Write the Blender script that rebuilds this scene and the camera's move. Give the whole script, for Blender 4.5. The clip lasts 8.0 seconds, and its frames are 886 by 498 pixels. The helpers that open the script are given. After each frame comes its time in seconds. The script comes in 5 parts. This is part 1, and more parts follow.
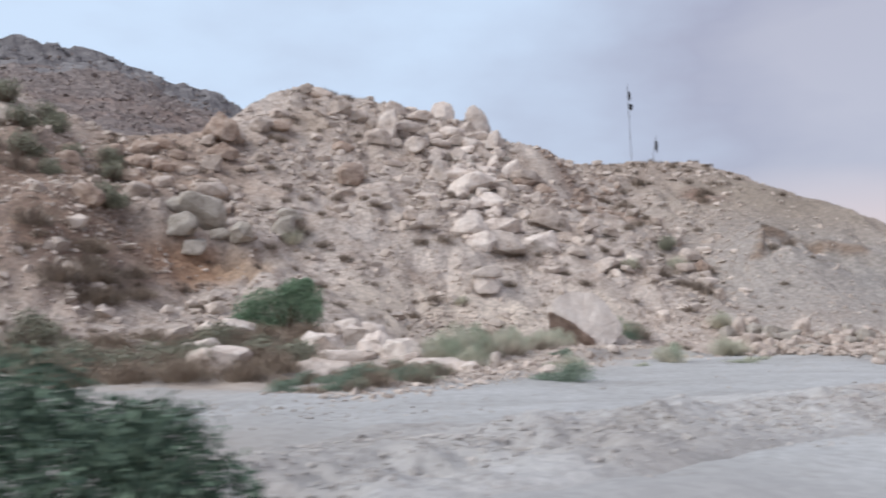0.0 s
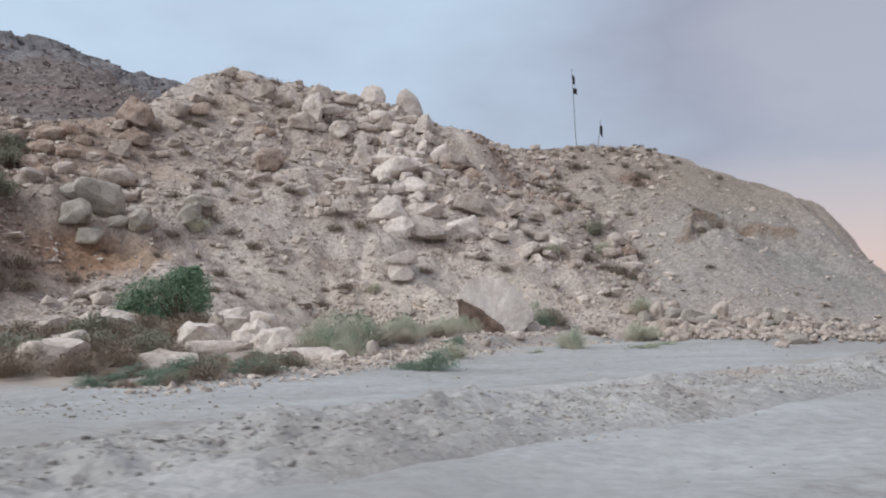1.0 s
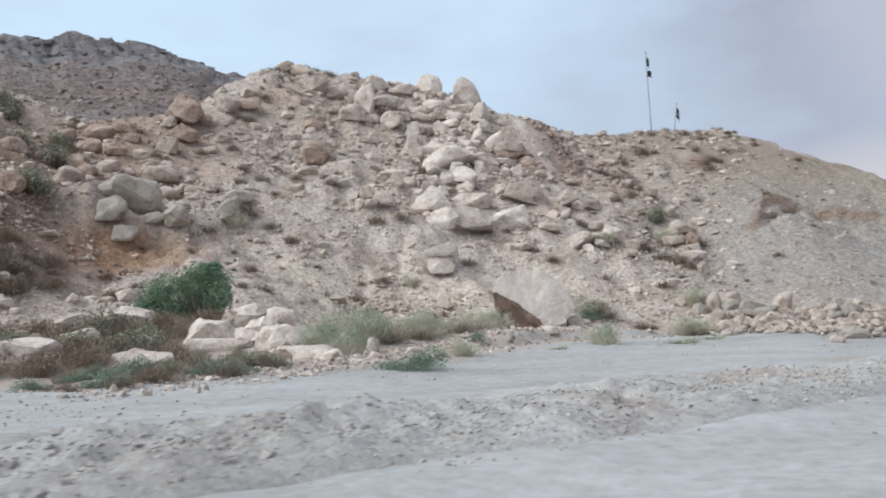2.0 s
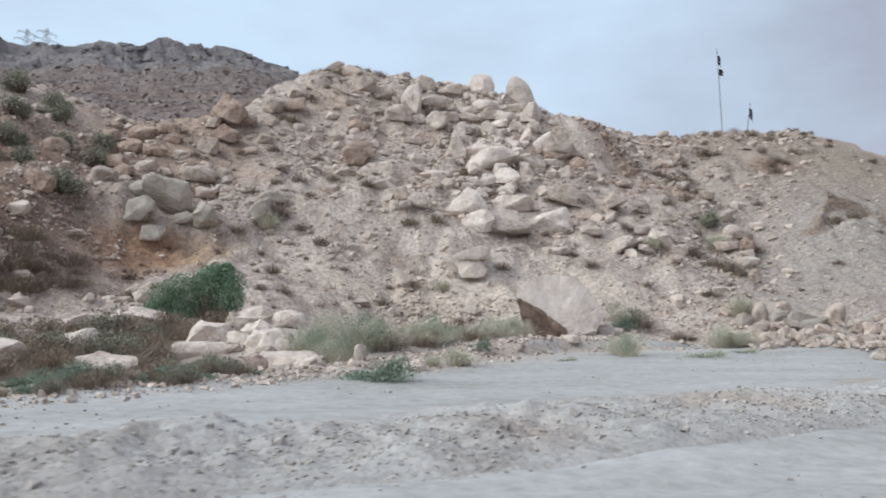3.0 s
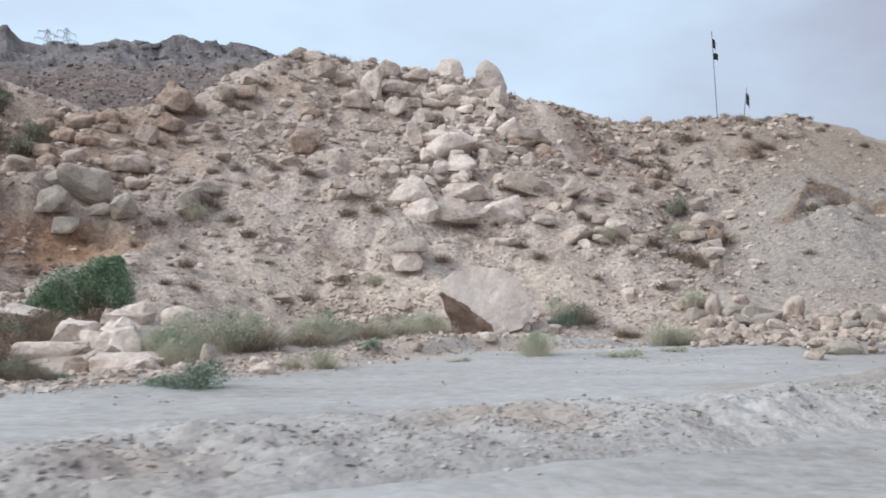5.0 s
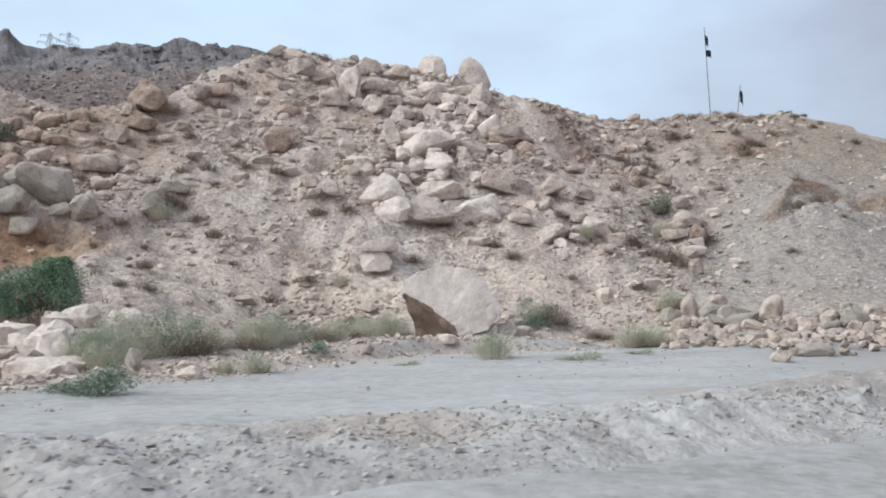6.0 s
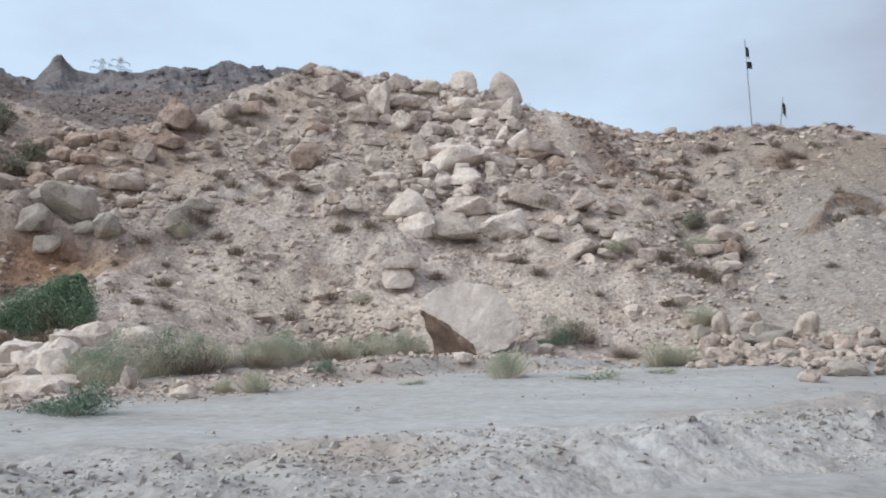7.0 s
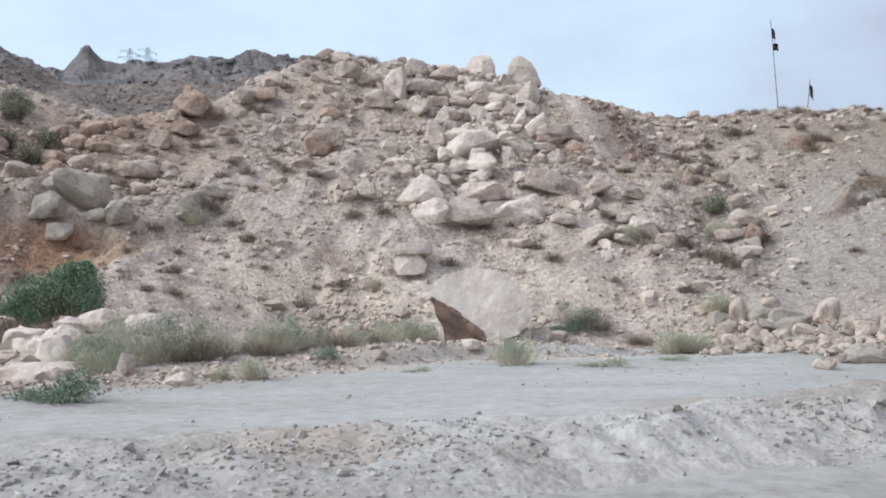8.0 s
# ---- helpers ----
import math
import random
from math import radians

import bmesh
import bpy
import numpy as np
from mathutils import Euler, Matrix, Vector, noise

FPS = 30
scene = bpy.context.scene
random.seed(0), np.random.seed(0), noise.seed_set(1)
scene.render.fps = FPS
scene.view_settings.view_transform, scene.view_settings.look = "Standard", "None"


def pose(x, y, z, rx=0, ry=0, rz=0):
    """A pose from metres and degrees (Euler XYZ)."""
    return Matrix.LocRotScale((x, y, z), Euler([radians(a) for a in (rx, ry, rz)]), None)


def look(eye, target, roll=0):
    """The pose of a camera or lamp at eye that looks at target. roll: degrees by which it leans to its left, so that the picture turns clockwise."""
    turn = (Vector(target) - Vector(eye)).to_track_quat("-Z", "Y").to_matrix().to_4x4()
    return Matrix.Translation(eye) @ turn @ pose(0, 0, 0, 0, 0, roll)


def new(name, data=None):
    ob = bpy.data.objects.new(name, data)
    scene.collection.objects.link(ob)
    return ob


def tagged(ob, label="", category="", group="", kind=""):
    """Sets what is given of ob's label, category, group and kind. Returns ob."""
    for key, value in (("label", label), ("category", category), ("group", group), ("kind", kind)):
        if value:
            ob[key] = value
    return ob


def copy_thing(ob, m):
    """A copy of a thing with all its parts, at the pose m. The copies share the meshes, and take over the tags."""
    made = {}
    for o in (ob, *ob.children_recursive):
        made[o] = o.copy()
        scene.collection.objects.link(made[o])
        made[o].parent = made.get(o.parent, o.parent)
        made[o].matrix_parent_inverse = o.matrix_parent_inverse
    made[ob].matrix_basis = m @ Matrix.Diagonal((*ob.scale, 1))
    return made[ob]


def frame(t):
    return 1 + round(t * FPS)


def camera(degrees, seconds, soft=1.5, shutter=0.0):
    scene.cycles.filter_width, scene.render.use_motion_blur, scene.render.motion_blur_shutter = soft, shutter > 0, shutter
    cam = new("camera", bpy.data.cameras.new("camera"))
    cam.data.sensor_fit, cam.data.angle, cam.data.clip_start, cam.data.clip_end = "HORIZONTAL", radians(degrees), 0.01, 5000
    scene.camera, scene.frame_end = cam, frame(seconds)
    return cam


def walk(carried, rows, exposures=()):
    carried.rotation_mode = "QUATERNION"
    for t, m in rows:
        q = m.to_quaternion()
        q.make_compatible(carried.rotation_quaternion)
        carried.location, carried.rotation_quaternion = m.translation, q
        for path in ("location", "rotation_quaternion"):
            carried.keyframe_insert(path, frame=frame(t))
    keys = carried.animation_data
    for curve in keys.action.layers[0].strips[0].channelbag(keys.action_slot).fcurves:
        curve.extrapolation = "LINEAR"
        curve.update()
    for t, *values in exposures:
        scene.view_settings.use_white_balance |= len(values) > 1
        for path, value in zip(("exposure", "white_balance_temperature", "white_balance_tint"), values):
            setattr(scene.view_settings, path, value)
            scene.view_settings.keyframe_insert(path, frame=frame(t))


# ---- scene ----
cam = camera(53.0, 8.0, soft=1.85, shutter=0.6)
PATH = [
    (0, (0.26, 0.094, 1.489), (0.205, 2.088, 1.639), 0.3),
    (0.5, (1.521, 0.685, 1.458), (1.558, 2.678, 1.622), 0.2),
    (1, (2.799, 1.267, 1.434), (2.806, 3.263, 1.559), -0.4),
    (1.5, (3.936, 2.056, 1.436), (3.838, 4.05, 1.543), -1.0),
    (3, (7.105, 4.271, 1.517), (6.704, 6.226, 1.636), 0.0),
    (3.5, (7.871, 5.197, 1.505), (7.403, 7.139, 1.588), -0.0),
    (4, (8.685, 5.954, 1.492), (8.209, 7.895, 1.57), -0.3),
    (4.5, (9.409, 6.657, 1.48), (8.947, 8.6, 1.586), -0.3),
    (6, (11.114, 8.663, 1.408), (10.638, 10.602, 1.524), -0.5),
    (6.5, (11.475, 9.146, 1.37), (10.965, 11.075, 1.509), -0.7),
    (7, (11.753, 9.552, 1.356), (11.177, 11.461, 1.515), -0.6),
    (7.5, (11.951, 9.895, 1.327), (11.339, 11.793, 1.479), -0.6),
    (8, (12.109, 10.111, 1.319), (11.474, 12.003, 1.451), -0.7),
]
walk(cam, [(t, look(eye, target, roll)) for t, eye, target, roll in PATH],
     exposures=[(0, -0.03, 6480, 14), (0.5, -0.22, 6470, 13), (1.0, -0.25, 6490, 11), (1.5, 0.0, 6450, 8), (3.0, -0.03, 6480, 9), (4.0, 0.08, 6490, 10), (4.5, 0.03, 6520, 11),
                (6.0, 0.06, 6480, 9), (6.5, -0.06, 6480, 9), (7.5, -0.06, 6480, 10), (8.0, 0.1, 6480, 10)])

# ---- world, sun and sky ----
SUN_EL, SUN_AZ = radians(42), radians(234)
world = bpy.data.worlds.new("sky")
scene.world = world
world.use_nodes = True
wn, wl = world.node_tree.nodes, world.node_tree.links
wn.clear()
w_out = wn.new("ShaderNodeOutputWorld")
sky = wn.new("ShaderNodeTexSky")
sky.sky_type, sky.sun_disc = "NISHITA", False
sky.sun_elevation, sky.sun_rotation = SUN_EL, SUN_AZ
sky.dust_density, sky.air_density = 2.0, 1.0
bg_sky = wn.new("ShaderNodeBackground")
bg_sky.inputs["Strength"].default_value = 0.12
wl.new(sky.outputs[0], bg_sky.inputs["Color"])
bg_cloud = wn.new("ShaderNodeBackground")
tc = wn.new("ShaderNodeTexCoord")
stretch = wn.new("ShaderNodeMapping")
stretch.inputs["Scale"].default_value = (1.0, 1.0, 2.2)
wl.new(tc.outputs["Generated"], stretch.inputs["Vector"])
puff = wn.new("ShaderNodeTexNoise")
puff.inputs["Scale"].default_value, puff.inputs["Detail"].default_value = 3.4, 6.0
wl.new(stretch.outputs[0], puff.inputs["Vector"])
split = wn.new("ShaderNodeSeparateXYZ")
wl.new(tc.outputs["Generated"], split.inputs[0])
# thin veil everywhere, thick grey bank towards the east (+x)
bank = wn.new("ShaderNodeMapRange")
bank.interpolation_type = "SMOOTHSTEP"
bank.inputs["From Min"].default_value, bank.inputs["From Max"].default_value = -0.11, 0.42
wl.new(split.outputs["X"], bank.inputs["Value"])
lump = wn.new("ShaderNodeMath")
lump.operation = "MULTIPLY_ADD"
lump.inputs[1].default_value, lump.inputs[2].default_value = 1.15, -0.6
wl.new(puff.outputs["Fac"], lump.inputs[0])
thick = wn.new("ShaderNodeMath")
thick.operation, thick.use_clamp = "ADD", True
wl.new(bank.outputs[0], thick.inputs[0])
wl.new(lump.outputs[0], thick.inputs[1])
tint = wn.new("ShaderNodeValToRGB")
tint.color_ramp.elements[0].color = (0.66, 0.825, 1.0, 1)
tint.color_ramp.elements[1].position, tint.color_ramp.elements[1].color = 0.72, (0.42, 0.44, 0.54, 1)
tint.color_ramp.elements.new(1.0).color = (0.51, 0.525, 0.605, 1)
wl.new(thick.outputs[0], tint.inputs[0])
# warm glow low over the eastern horizon
low = wn.new("ShaderNodeMapRange")
low.inputs["From Min"].default_value, low.inputs["From Max"].default_value = 0.16, 0.03
wl.new(split.outputs["Z"], low.inputs["Value"])
glow = wn.new("ShaderNodeMath")
glow.operation = "MULTIPLY"
wl.new(low.outputs[0], glow.inputs[0])
wl.new(bank.outputs[0], glow.inputs[1])
warm = wn.new("ShaderNodeMix")
warm.data_type = "RGBA"
warm.inputs["B"].default_value = (0.86, 0.66, 0.62, 1)
wl.new(glow.outputs[0], warm.inputs["Factor"])
wl.new(tint.outputs[0], warm.inputs["A"])
wl.new(warm.outputs["Result"], bg_cloud.inputs["Color"])
bg_cloud.inputs["Strength"].default_value = 1.12
veil = wn.new("ShaderNodeMixShader")
veil.inputs[0].default_value = 0.8
wl.new(bg_sky.outputs[0], veil.inputs[1])
wl.new(bg_cloud.outputs[0], veil.inputs[2])
wl.new(veil.outputs[0], w_out.inputs["Surface"])

sun = new("sun", bpy.data.lights.new("sun", "SUN"))
sun.data.energy, sun.data.angle, sun.data.color = 2.6, radians(48), (0.965, 0.95, 0.91)
sun.matrix_world = look((0, 0, 0), (-math.sin(SUN_AZ) * math.cos(SUN_EL), -math.cos(SUN_AZ) * math.cos(SUN_EL), -math.sin(SUN_EL)))


# ---- materials ----
def ramp_of(nodes, stops):
    r = nodes.new("ShaderNodeValToRGB")
    e = r.color_ramp.elements
    while len(e) < len(stops):
        e.new(0.5)
    for k, (p, c) in enumerate(stops):
        e[k].position, e[k].color = p, (*c, 1)
    return r


def earthy(name, stops, scale, fine, bump, rough=0.95, vary=0.0, stains=(), pebble=0.0, depth=0.05, streak=1.0, speck=0.0, patches=()):
    """Stone or soil: colour by noise at two scales, fine relief; stains: (x, y, z, radius, colour)."""
    m = bpy.data.materials.new(name)
    m.use_nodes = True
    n, l = m.node_tree.nodes, m.node_tree.links
    b = n["Principled BSDF"]
    b.inputs["Roughness"].default_value = rough
    b.inputs["Specular IOR Level"].default_value = 0.15
    geo = n.new("ShaderNodeNewGeometry")
    info = n.new("ShaderNodeObjectInfo")
    push = n.new("ShaderNodeVectorMath")
    push.operation = "MULTIPLY_ADD"
    push.inputs[1].default_value = (37.0, 23.0, 11.0)
    l.new(info.outputs["Random"], push.inputs[0])
    l.new(geo.outputs["Position"], push.inputs[2])
    at = push.outputs[0] if vary else geo.outputs["Position"]
    big = n.new("ShaderNodeTexNoise")
    big.inputs["Scale"].default_value, big.inputs["Detail"].default_value, big.inputs["Roughness"].default_value = scale, 6.0, 0.65
    small = n.new("ShaderNodeTexNoise")
    small.inputs["Scale"].default_value, small.inputs["Detail"].default_value, small.inputs["Roughness"].default_value = fine, 5.0, 0.7
    if streak != 1.0:
        lay = n.new("ShaderNodeMapping")
        lay.vector_type = "TEXTURE"
        lay.inputs["Rotation"].default_value = (0, 0, radians(24))
        lay.inputs["Scale"].default_value = (streak, 1.0, 1.0)
        l.new(at, lay.inputs["Vector"])
        l.new(lay.outputs[0], big.inputs["Vector"])
    else:
        l.new(at, big.inputs["Vector"])
    l.new(at, small.inputs["Vector"])
    mix = n.new("ShaderNodeMath")
    mix.operation = "MULTIPLY_ADD"
    mix.inputs[1].default_value = 0.45
    l.new(small.outputs["Fac"], mix.inputs[0])
    half = n.new("ShaderNodeMath")
    half.operation = "MULTIPLY"
    half.inputs[1].default_value = 0.55
    l.new(big.outputs["Fac"], half.inputs[0])
    l.new(half.outputs[0], mix.inputs[2])
    r = ramp_of(n, stops)
    l.new(mix.outputs[0], r.inputs[0])
    col = r.outputs[0]
    for k, (c, wide, share) in enumerate(patches):
        blot = n.new("ShaderNodeTexNoise")
        blot.inputs["Scale"].default_value, blot.inputs["Detail"].default_value, blot.inputs["Roughness"].default_value = wide, 7.0, 0.7
        shift = n.new("ShaderNodeVectorMath")
        shift.inputs[1].default_value = (13.0 * k + 5, 7.0 * k, 3.0)
        l.new(geo.outputs["Position"], shift.inputs[0])
        l.new(shift.outputs[0], blot.inputs["Vector"])
        edge = n.new("ShaderNodeMapRange")
        edge.inputs["From Min"].default_value, edge.inputs["From Max"].default_value, edge.inputs["To Max"].default_value = 0.5, 0.64, share
        l.new(blot.outputs["Fac"], edge.inputs["Value"])
        tinge = n.new("ShaderNodeMix")
        tinge.data_type = "RGBA"
        tinge.inputs["B"].default_value = (*c, 1)
        l.new(edge.outputs[0], tinge.inputs["Factor"])
        l.new(col, tinge.inputs["A"])
        col = tinge.outputs["Result"]
    for x, y, z, rad, c in stains:
        d = n.new("ShaderNodeVectorMath")
        d.operation = "DISTANCE"
        d.inputs[1].default_value = (x, y, z)
        l.new(geo.outputs["Position"], d.inputs[0])
        jag = n.new("ShaderNodeMath")
        jag.operation = "MULTIPLY_ADD"
        jag.inputs[1].default_value = -2.2 * rad
        l.new(mix.outputs[0], jag.inputs[0])
        l.new(d.outputs["Value"], jag.inputs[2])
        fade = n.new("ShaderNodeMapRange")
        fade.inputs["From Min"].default_value, fade.inputs["From Max"].default_value = 0.15 * rad, -0.75 * rad
        l.new(jag.outputs[0], fade.inputs["Value"])
        mx = n.new("ShaderNodeMix")
        mx.data_type = "RGBA"
        mx.inputs["B"].default_value = (*c, 1)
        l.new(fade.outputs[0], mx.inputs["Factor"])
        l.new(col, mx.inputs["A"])
        col = mx.outputs["Result"]
    if speck:
        cell = n.new("ShaderNodeTexVoronoi")
        cell.inputs["Scale"].default_value, cell.inputs["Randomness"].default_value = pebble * 0.7, 1.0
        warp = n.new("ShaderNodeVectorMath")
        warp.operation = "MULTIPLY_ADD"
        warp.inputs[1].default_value = (0.35 / pebble,) * 3
        l.new(small.outputs["Color"], warp.inputs[0])
        l.new(geo.outputs["Position"], warp.inputs[2])
        l.new(warp.outputs[0], cell.inputs["Vector"])
        tone = n.new("ShaderNodeMapRange")
        tone.inputs["To Min"].default_value, tone.inputs["To Max"].default_value = 1 - speck, 1 + speck
        pick = n.new("ShaderNodeSeparateColor")
        l.new(cell.outputs["Color"], pick.inputs[0])
        l.new(pick.outputs[0], tone.inputs["Value"])
        fleck = n.new("ShaderNodeHueSaturation")
        l.new(tone.outputs[0], fleck.inputs["Value"])
        l.new(col, fleck.inputs["Color"])
        col = fleck.outputs[0]
    if vary:
        hsv = n.new("ShaderNodeHueSaturation")
        val = n.new("ShaderNodeMapRange")
        val.inputs["To Min"].default_value, val.inputs["To Max"].default_value = 1 - vary, 1 + vary
        isl = geo.outputs["Random Per Island"]
        add = n.new("ShaderNodeMath")
        add.operation = "ADD"
        l.new(info.outputs["Random"], add.inputs[0])
        l.new(isl, add.inputs[1])
        frac = n.new("ShaderNodeMath")
        frac.operation = "FRACT"
        l.new(add.outputs[0], frac.inputs[0])
        l.new(frac.outputs[0], val.inputs["Value"])
        l.new(val.outputs[0], hsv.inputs["Value"])
        l.new(col, hsv.inputs["Color"])
        col = hsv.outputs[0]
    l.new(col, b.inputs["Base Color"])
    bp = n.new("ShaderNodeBump")
    bp.inputs["Strength"].default_value, bp.inputs["Distance"].default_value = bump, depth
    height = mix.outputs[0]
    if pebble:
        vor = n.new("ShaderNodeTexVoronoi")
        vor.inputs["Scale"].default_value = pebble
        l.new(geo.outputs["Position"], vor.inputs["Vector"])
        sub = n.new("ShaderNodeMath")
        sub.operation = "MULTIPLY_ADD"
        sub.inputs[1].default_value = -0.3
        l.new(vor.outputs["Distance"], sub.inputs[0])
        l.new(mix.outputs[0], sub.inputs[2])
        height = sub.outputs[0]
    l.new(height, bp.inputs["Height"])
    l.new(bp.outputs[0], b.inputs["Normal"])
    return m


def leafy(name, dark, light, rough=0.7):
    m = bpy.data.materials.new(name)
    m.use_nodes = True
    n, l = m.node_tree.nodes, m.node_tree.links
    b = n["Principled BSDF"]
    b.inputs["Roughness"].default_value = rough
    b.inputs["Specular IOR Level"].default_value = 0.2
    geo = n.new("ShaderNodeNewGeometry")
    r = ramp_of(n, [(0.0, dark), (1.0, light)])
    l.new(geo.outputs["Random Per Island"], r.inputs[0])
    l.new(r.outputs[0], b.inputs["Base Color"])
    return m


def plain(name, colour, rough=0.6, metal=0.0):
    m = bpy.data.materials.new(name)
    m.use_nodes = True
    n, l = m.node_tree.nodes, m.node_tree.links
    b = n["Principled BSDF"]
    b.inputs["Roughness"].default_value, b.inputs["Metallic"].default_value = rough, metal
    no = n.new("ShaderNodeTexNoise")
    no.inputs["Scale"].default_value = 6.0
    r = ramp_of(n, [(0.3, tuple(0.75 * c for c in colour)), (0.7, colour)])
    l.new(no.outputs["Fac"], r.inputs[0])
    l.new(r.outputs[0], b.inputs["Base Color"])
    return m


# bare soil along the lip of the scarp
LIP_SOIL = [(x, y, z, 0.55, (0.245, 0.185, 0.145)) for x, y, z in ((15.6, 47.4, 4.8), (16.1, 48.1, 5.4), (16.5, 49.2, 6.0), (16.9, 50.2, 6.4), (17.4, 50.6, 6.5), (18.0, 50.7, 6.3), (18.7, 50.8, 5.6), (19.4, 50.7, 5.3), (20.1, 50.6, 5.4), (20.8, 50.4, 5.6), (21.5, 50.2, 5.4), (22.2, 50.1, 5.4))]
HILL = earthy("scree", [(0.35, (0.275, 0.216, 0.180)), (0.44, (0.410, 0.344, 0.299)), (0.52, (0.480, 0.412, 0.364)), (0.64, (0.560, 0.494, 0.446))],
              0.6, 11.0, 1.0, pebble=12.0, depth=0.11, speck=0.24, patches=[((0.37, 0.272, 0.215), 0.5, 0.45), ((0.285, 0.222, 0.182), 1.7, 0.4)],
              stains=[(-11.6, 34.6, 3.0, 1.9, (0.335, 0.200, 0.125)), (-10.2, 35.4, 3.0, 1.6, (0.35, 0.22, 0.143)), (-8.9, 36.2, 3.0, 1.3, (0.40, 0.285, 0.20)), (-16, 45, 10.5, 5.0, (0.345, 0.262, 0.21)), (-1.0, 36.6, 1.6, 2.8, (0.55, 0.465, 0.392)), (2.5, 38.2, 2.0, 2.6, (0.55, 0.47, 0.40)), (-5.5, 51, 12.2, 2.6, (0.44, 0.365, 0.31)), (3.4, 51.6, 8.6, 2.0, (0.30, 0.20, 0.155)), (10.4, 54.0, 7.6, 1.9, (0.31, 0.215, 0.168)), (7.0, 55.6, 9.6, 2.2, (0.36, 0.275, 0.225)),
                      (-9.0, 51.0, 12.6, 2.0, (0.45, 0.365, 0.30)), (-14, 31.5, 4.5, 4.2, (0.24, 0.168, 0.13)), (-3.0, 36.0, 1.6, 2.8, (0.54, 0.46, 0.39)),
                      (12.5, 67, 12.0, 8.0, (0.325, 0.258, 0.212)), (18.5, 72, 14.0, 8.0, (0.31, 0.247, 0.200)), (19.0, 53.0, 7.5, 9.5, (0.308, 0.264, 0.230)), (21.0, 45.5, 3.0, 9.0, (0.318, 0.288, 0.262)), (15.0, 45.0, 3.0, 5.5, (0.338, 0.300, 0.270)), (22, 61, 10.0, 9.0, (0.285, 0.235, 0.190)), (16.0, 59.3, 9.5, 1.5, (0.27, 0.185, 0.145)), *LIP_SOIL, (6.0, 40.2, 2.0, 1.8, (0.54, 0.46, 0.39)), (-20, 34.5, 8.0, 6.0, (0.235, 0.165, 0.128)), (-17, 38.5, 8.0, 5.5, (0.25, 0.178, 0.138)), (1.8, 40.6, 3.2, 2.2, (0.55, 0.48, 0.425)), (-13, 42, 9.0, 4.0, (0.36, 0.275, 0.22))])
SOIL = earthy("pale_dust", [(0.36, (0.290, 0.276, 0.259)), (0.44, (0.358, 0.348, 0.334)), (0.52, (0.408, 0.402, 0.392)), (0.63, (0.470, 0.465, 0.457))],
              0.35, 4.0, 0.6, pebble=11.0, depth=0.025, streak=2.6, speck=0.06,
              stains=[(-1.5, 22.8, 0.2, 2.6, (0.43, 0.365, 0.318)), (0.4, 22.3, 0.2, 1.5, (0.43, 0.365, 0.318)), (1.4, 24.6, 0.2, 2.0, (0.43, 0.37, 0.325)), (2.4, 26.4, 0.2, 1.8, (0.43, 0.37, 0.325)), (3.4, 29.0, 0.2, 2.2, (0.43, 0.375, 0.33)), (5.0, 33.2, 0.2, 2.4, (0.43, 0.375, 0.33)), (-4.5, 19.0, 0.2, 2.6, (0.40, 0.35, 0.31)), (15.5, 21.5, 0, 2.6, (0.32, 0.295, 0.275)), (13.0, 37.5, 0.6, 3.0, (0.38, 0.33, 0.29)), (18, 38, 0.6, 4.0, (0.31, 0.275, 0.247)), (16.5, 33.0, 0.2, 3.6, (0.30, 0.275, 0.255)), (19, 30.5, 0.1, 4.5, (0.29, 0.27, 0.255)), (11.7, 22.3, 0, 0.9, (0.38, 0.335, 0.295)), (13.4, 22.3, 0, 1.2, (0.36, 0.32, 0.29)), (-6, 15, 0, 2.2, (0.36, 0.335, 0.31)), (-7.0, 26.5, 0.3, 5.5, (0.33, 0.265, 0.215)), (-7.0, 21.5, 0.2, 4.5, (0.33, 0.265, 0.215)), (-2.5, 31.5, 0.5, 3.5, (0.45, 0.375, 0.32)), (-11.0, 25.0, 0.3, 5.0, (0.31, 0.245, 0.2)), (2.4, 7.0, 0, 2.2, (0.35, 0.337, 0.325)), (15.5, 18.0, 0, 3.0, (0.35, 0.337, 0.325)), (-3.5, 9.5, 0, 3.2, (0.325, 0.30, 0.275)), (17, 29, 0, 3.0, (0.35, 0.335, 0.32))])
PALE = earthy("pale_limestone", [(0.36, (0.275, 0.212, 0.173)), (0.44, (0.450, 0.374, 0.322)), (0.53, (0.545, 0.468, 0.413)), (0.65, (0.635, 0.567, 0.513))], 1.3, 8.0, 1.0, vary=0.16, depth=0.07, pebble=8.0, speck=0.1)
FRESHLY = earthy("fresh_limestone", [(0.36, (0.36, 0.285, 0.237)), (0.44, (0.545, 0.463, 0.405)), (0.53, (0.645, 0.566, 0.507)), (0.65, (0.715, 0.650, 0.595))], 1.3, 8.0, 1.0, vary=0.12, depth=0.07, pebble=8.0, speck=0.1)
DUSTY = earthy("dust_coated_stone", [(0.36, (0.245, 0.186, 0.150)), (0.44, (0.405, 0.332, 0.283)), (0.53, (0.490, 0.412, 0.358)), (0.65, (0.575, 0.500, 0.445))], 1.5, 9.0, 1.0, vary=0.14, depth=0.07, pebble=9.0, speck=0.12)
GREY = earthy("grey_limestone", [(0.37, (0.211, 0.182, 0.152)), (0.46, (0.360, 0.319, 0.275)), (0.62, (0.477, 0.432, 0.382))], 1.6, 9.0, 1.0, vary=0.12, depth=0.07)
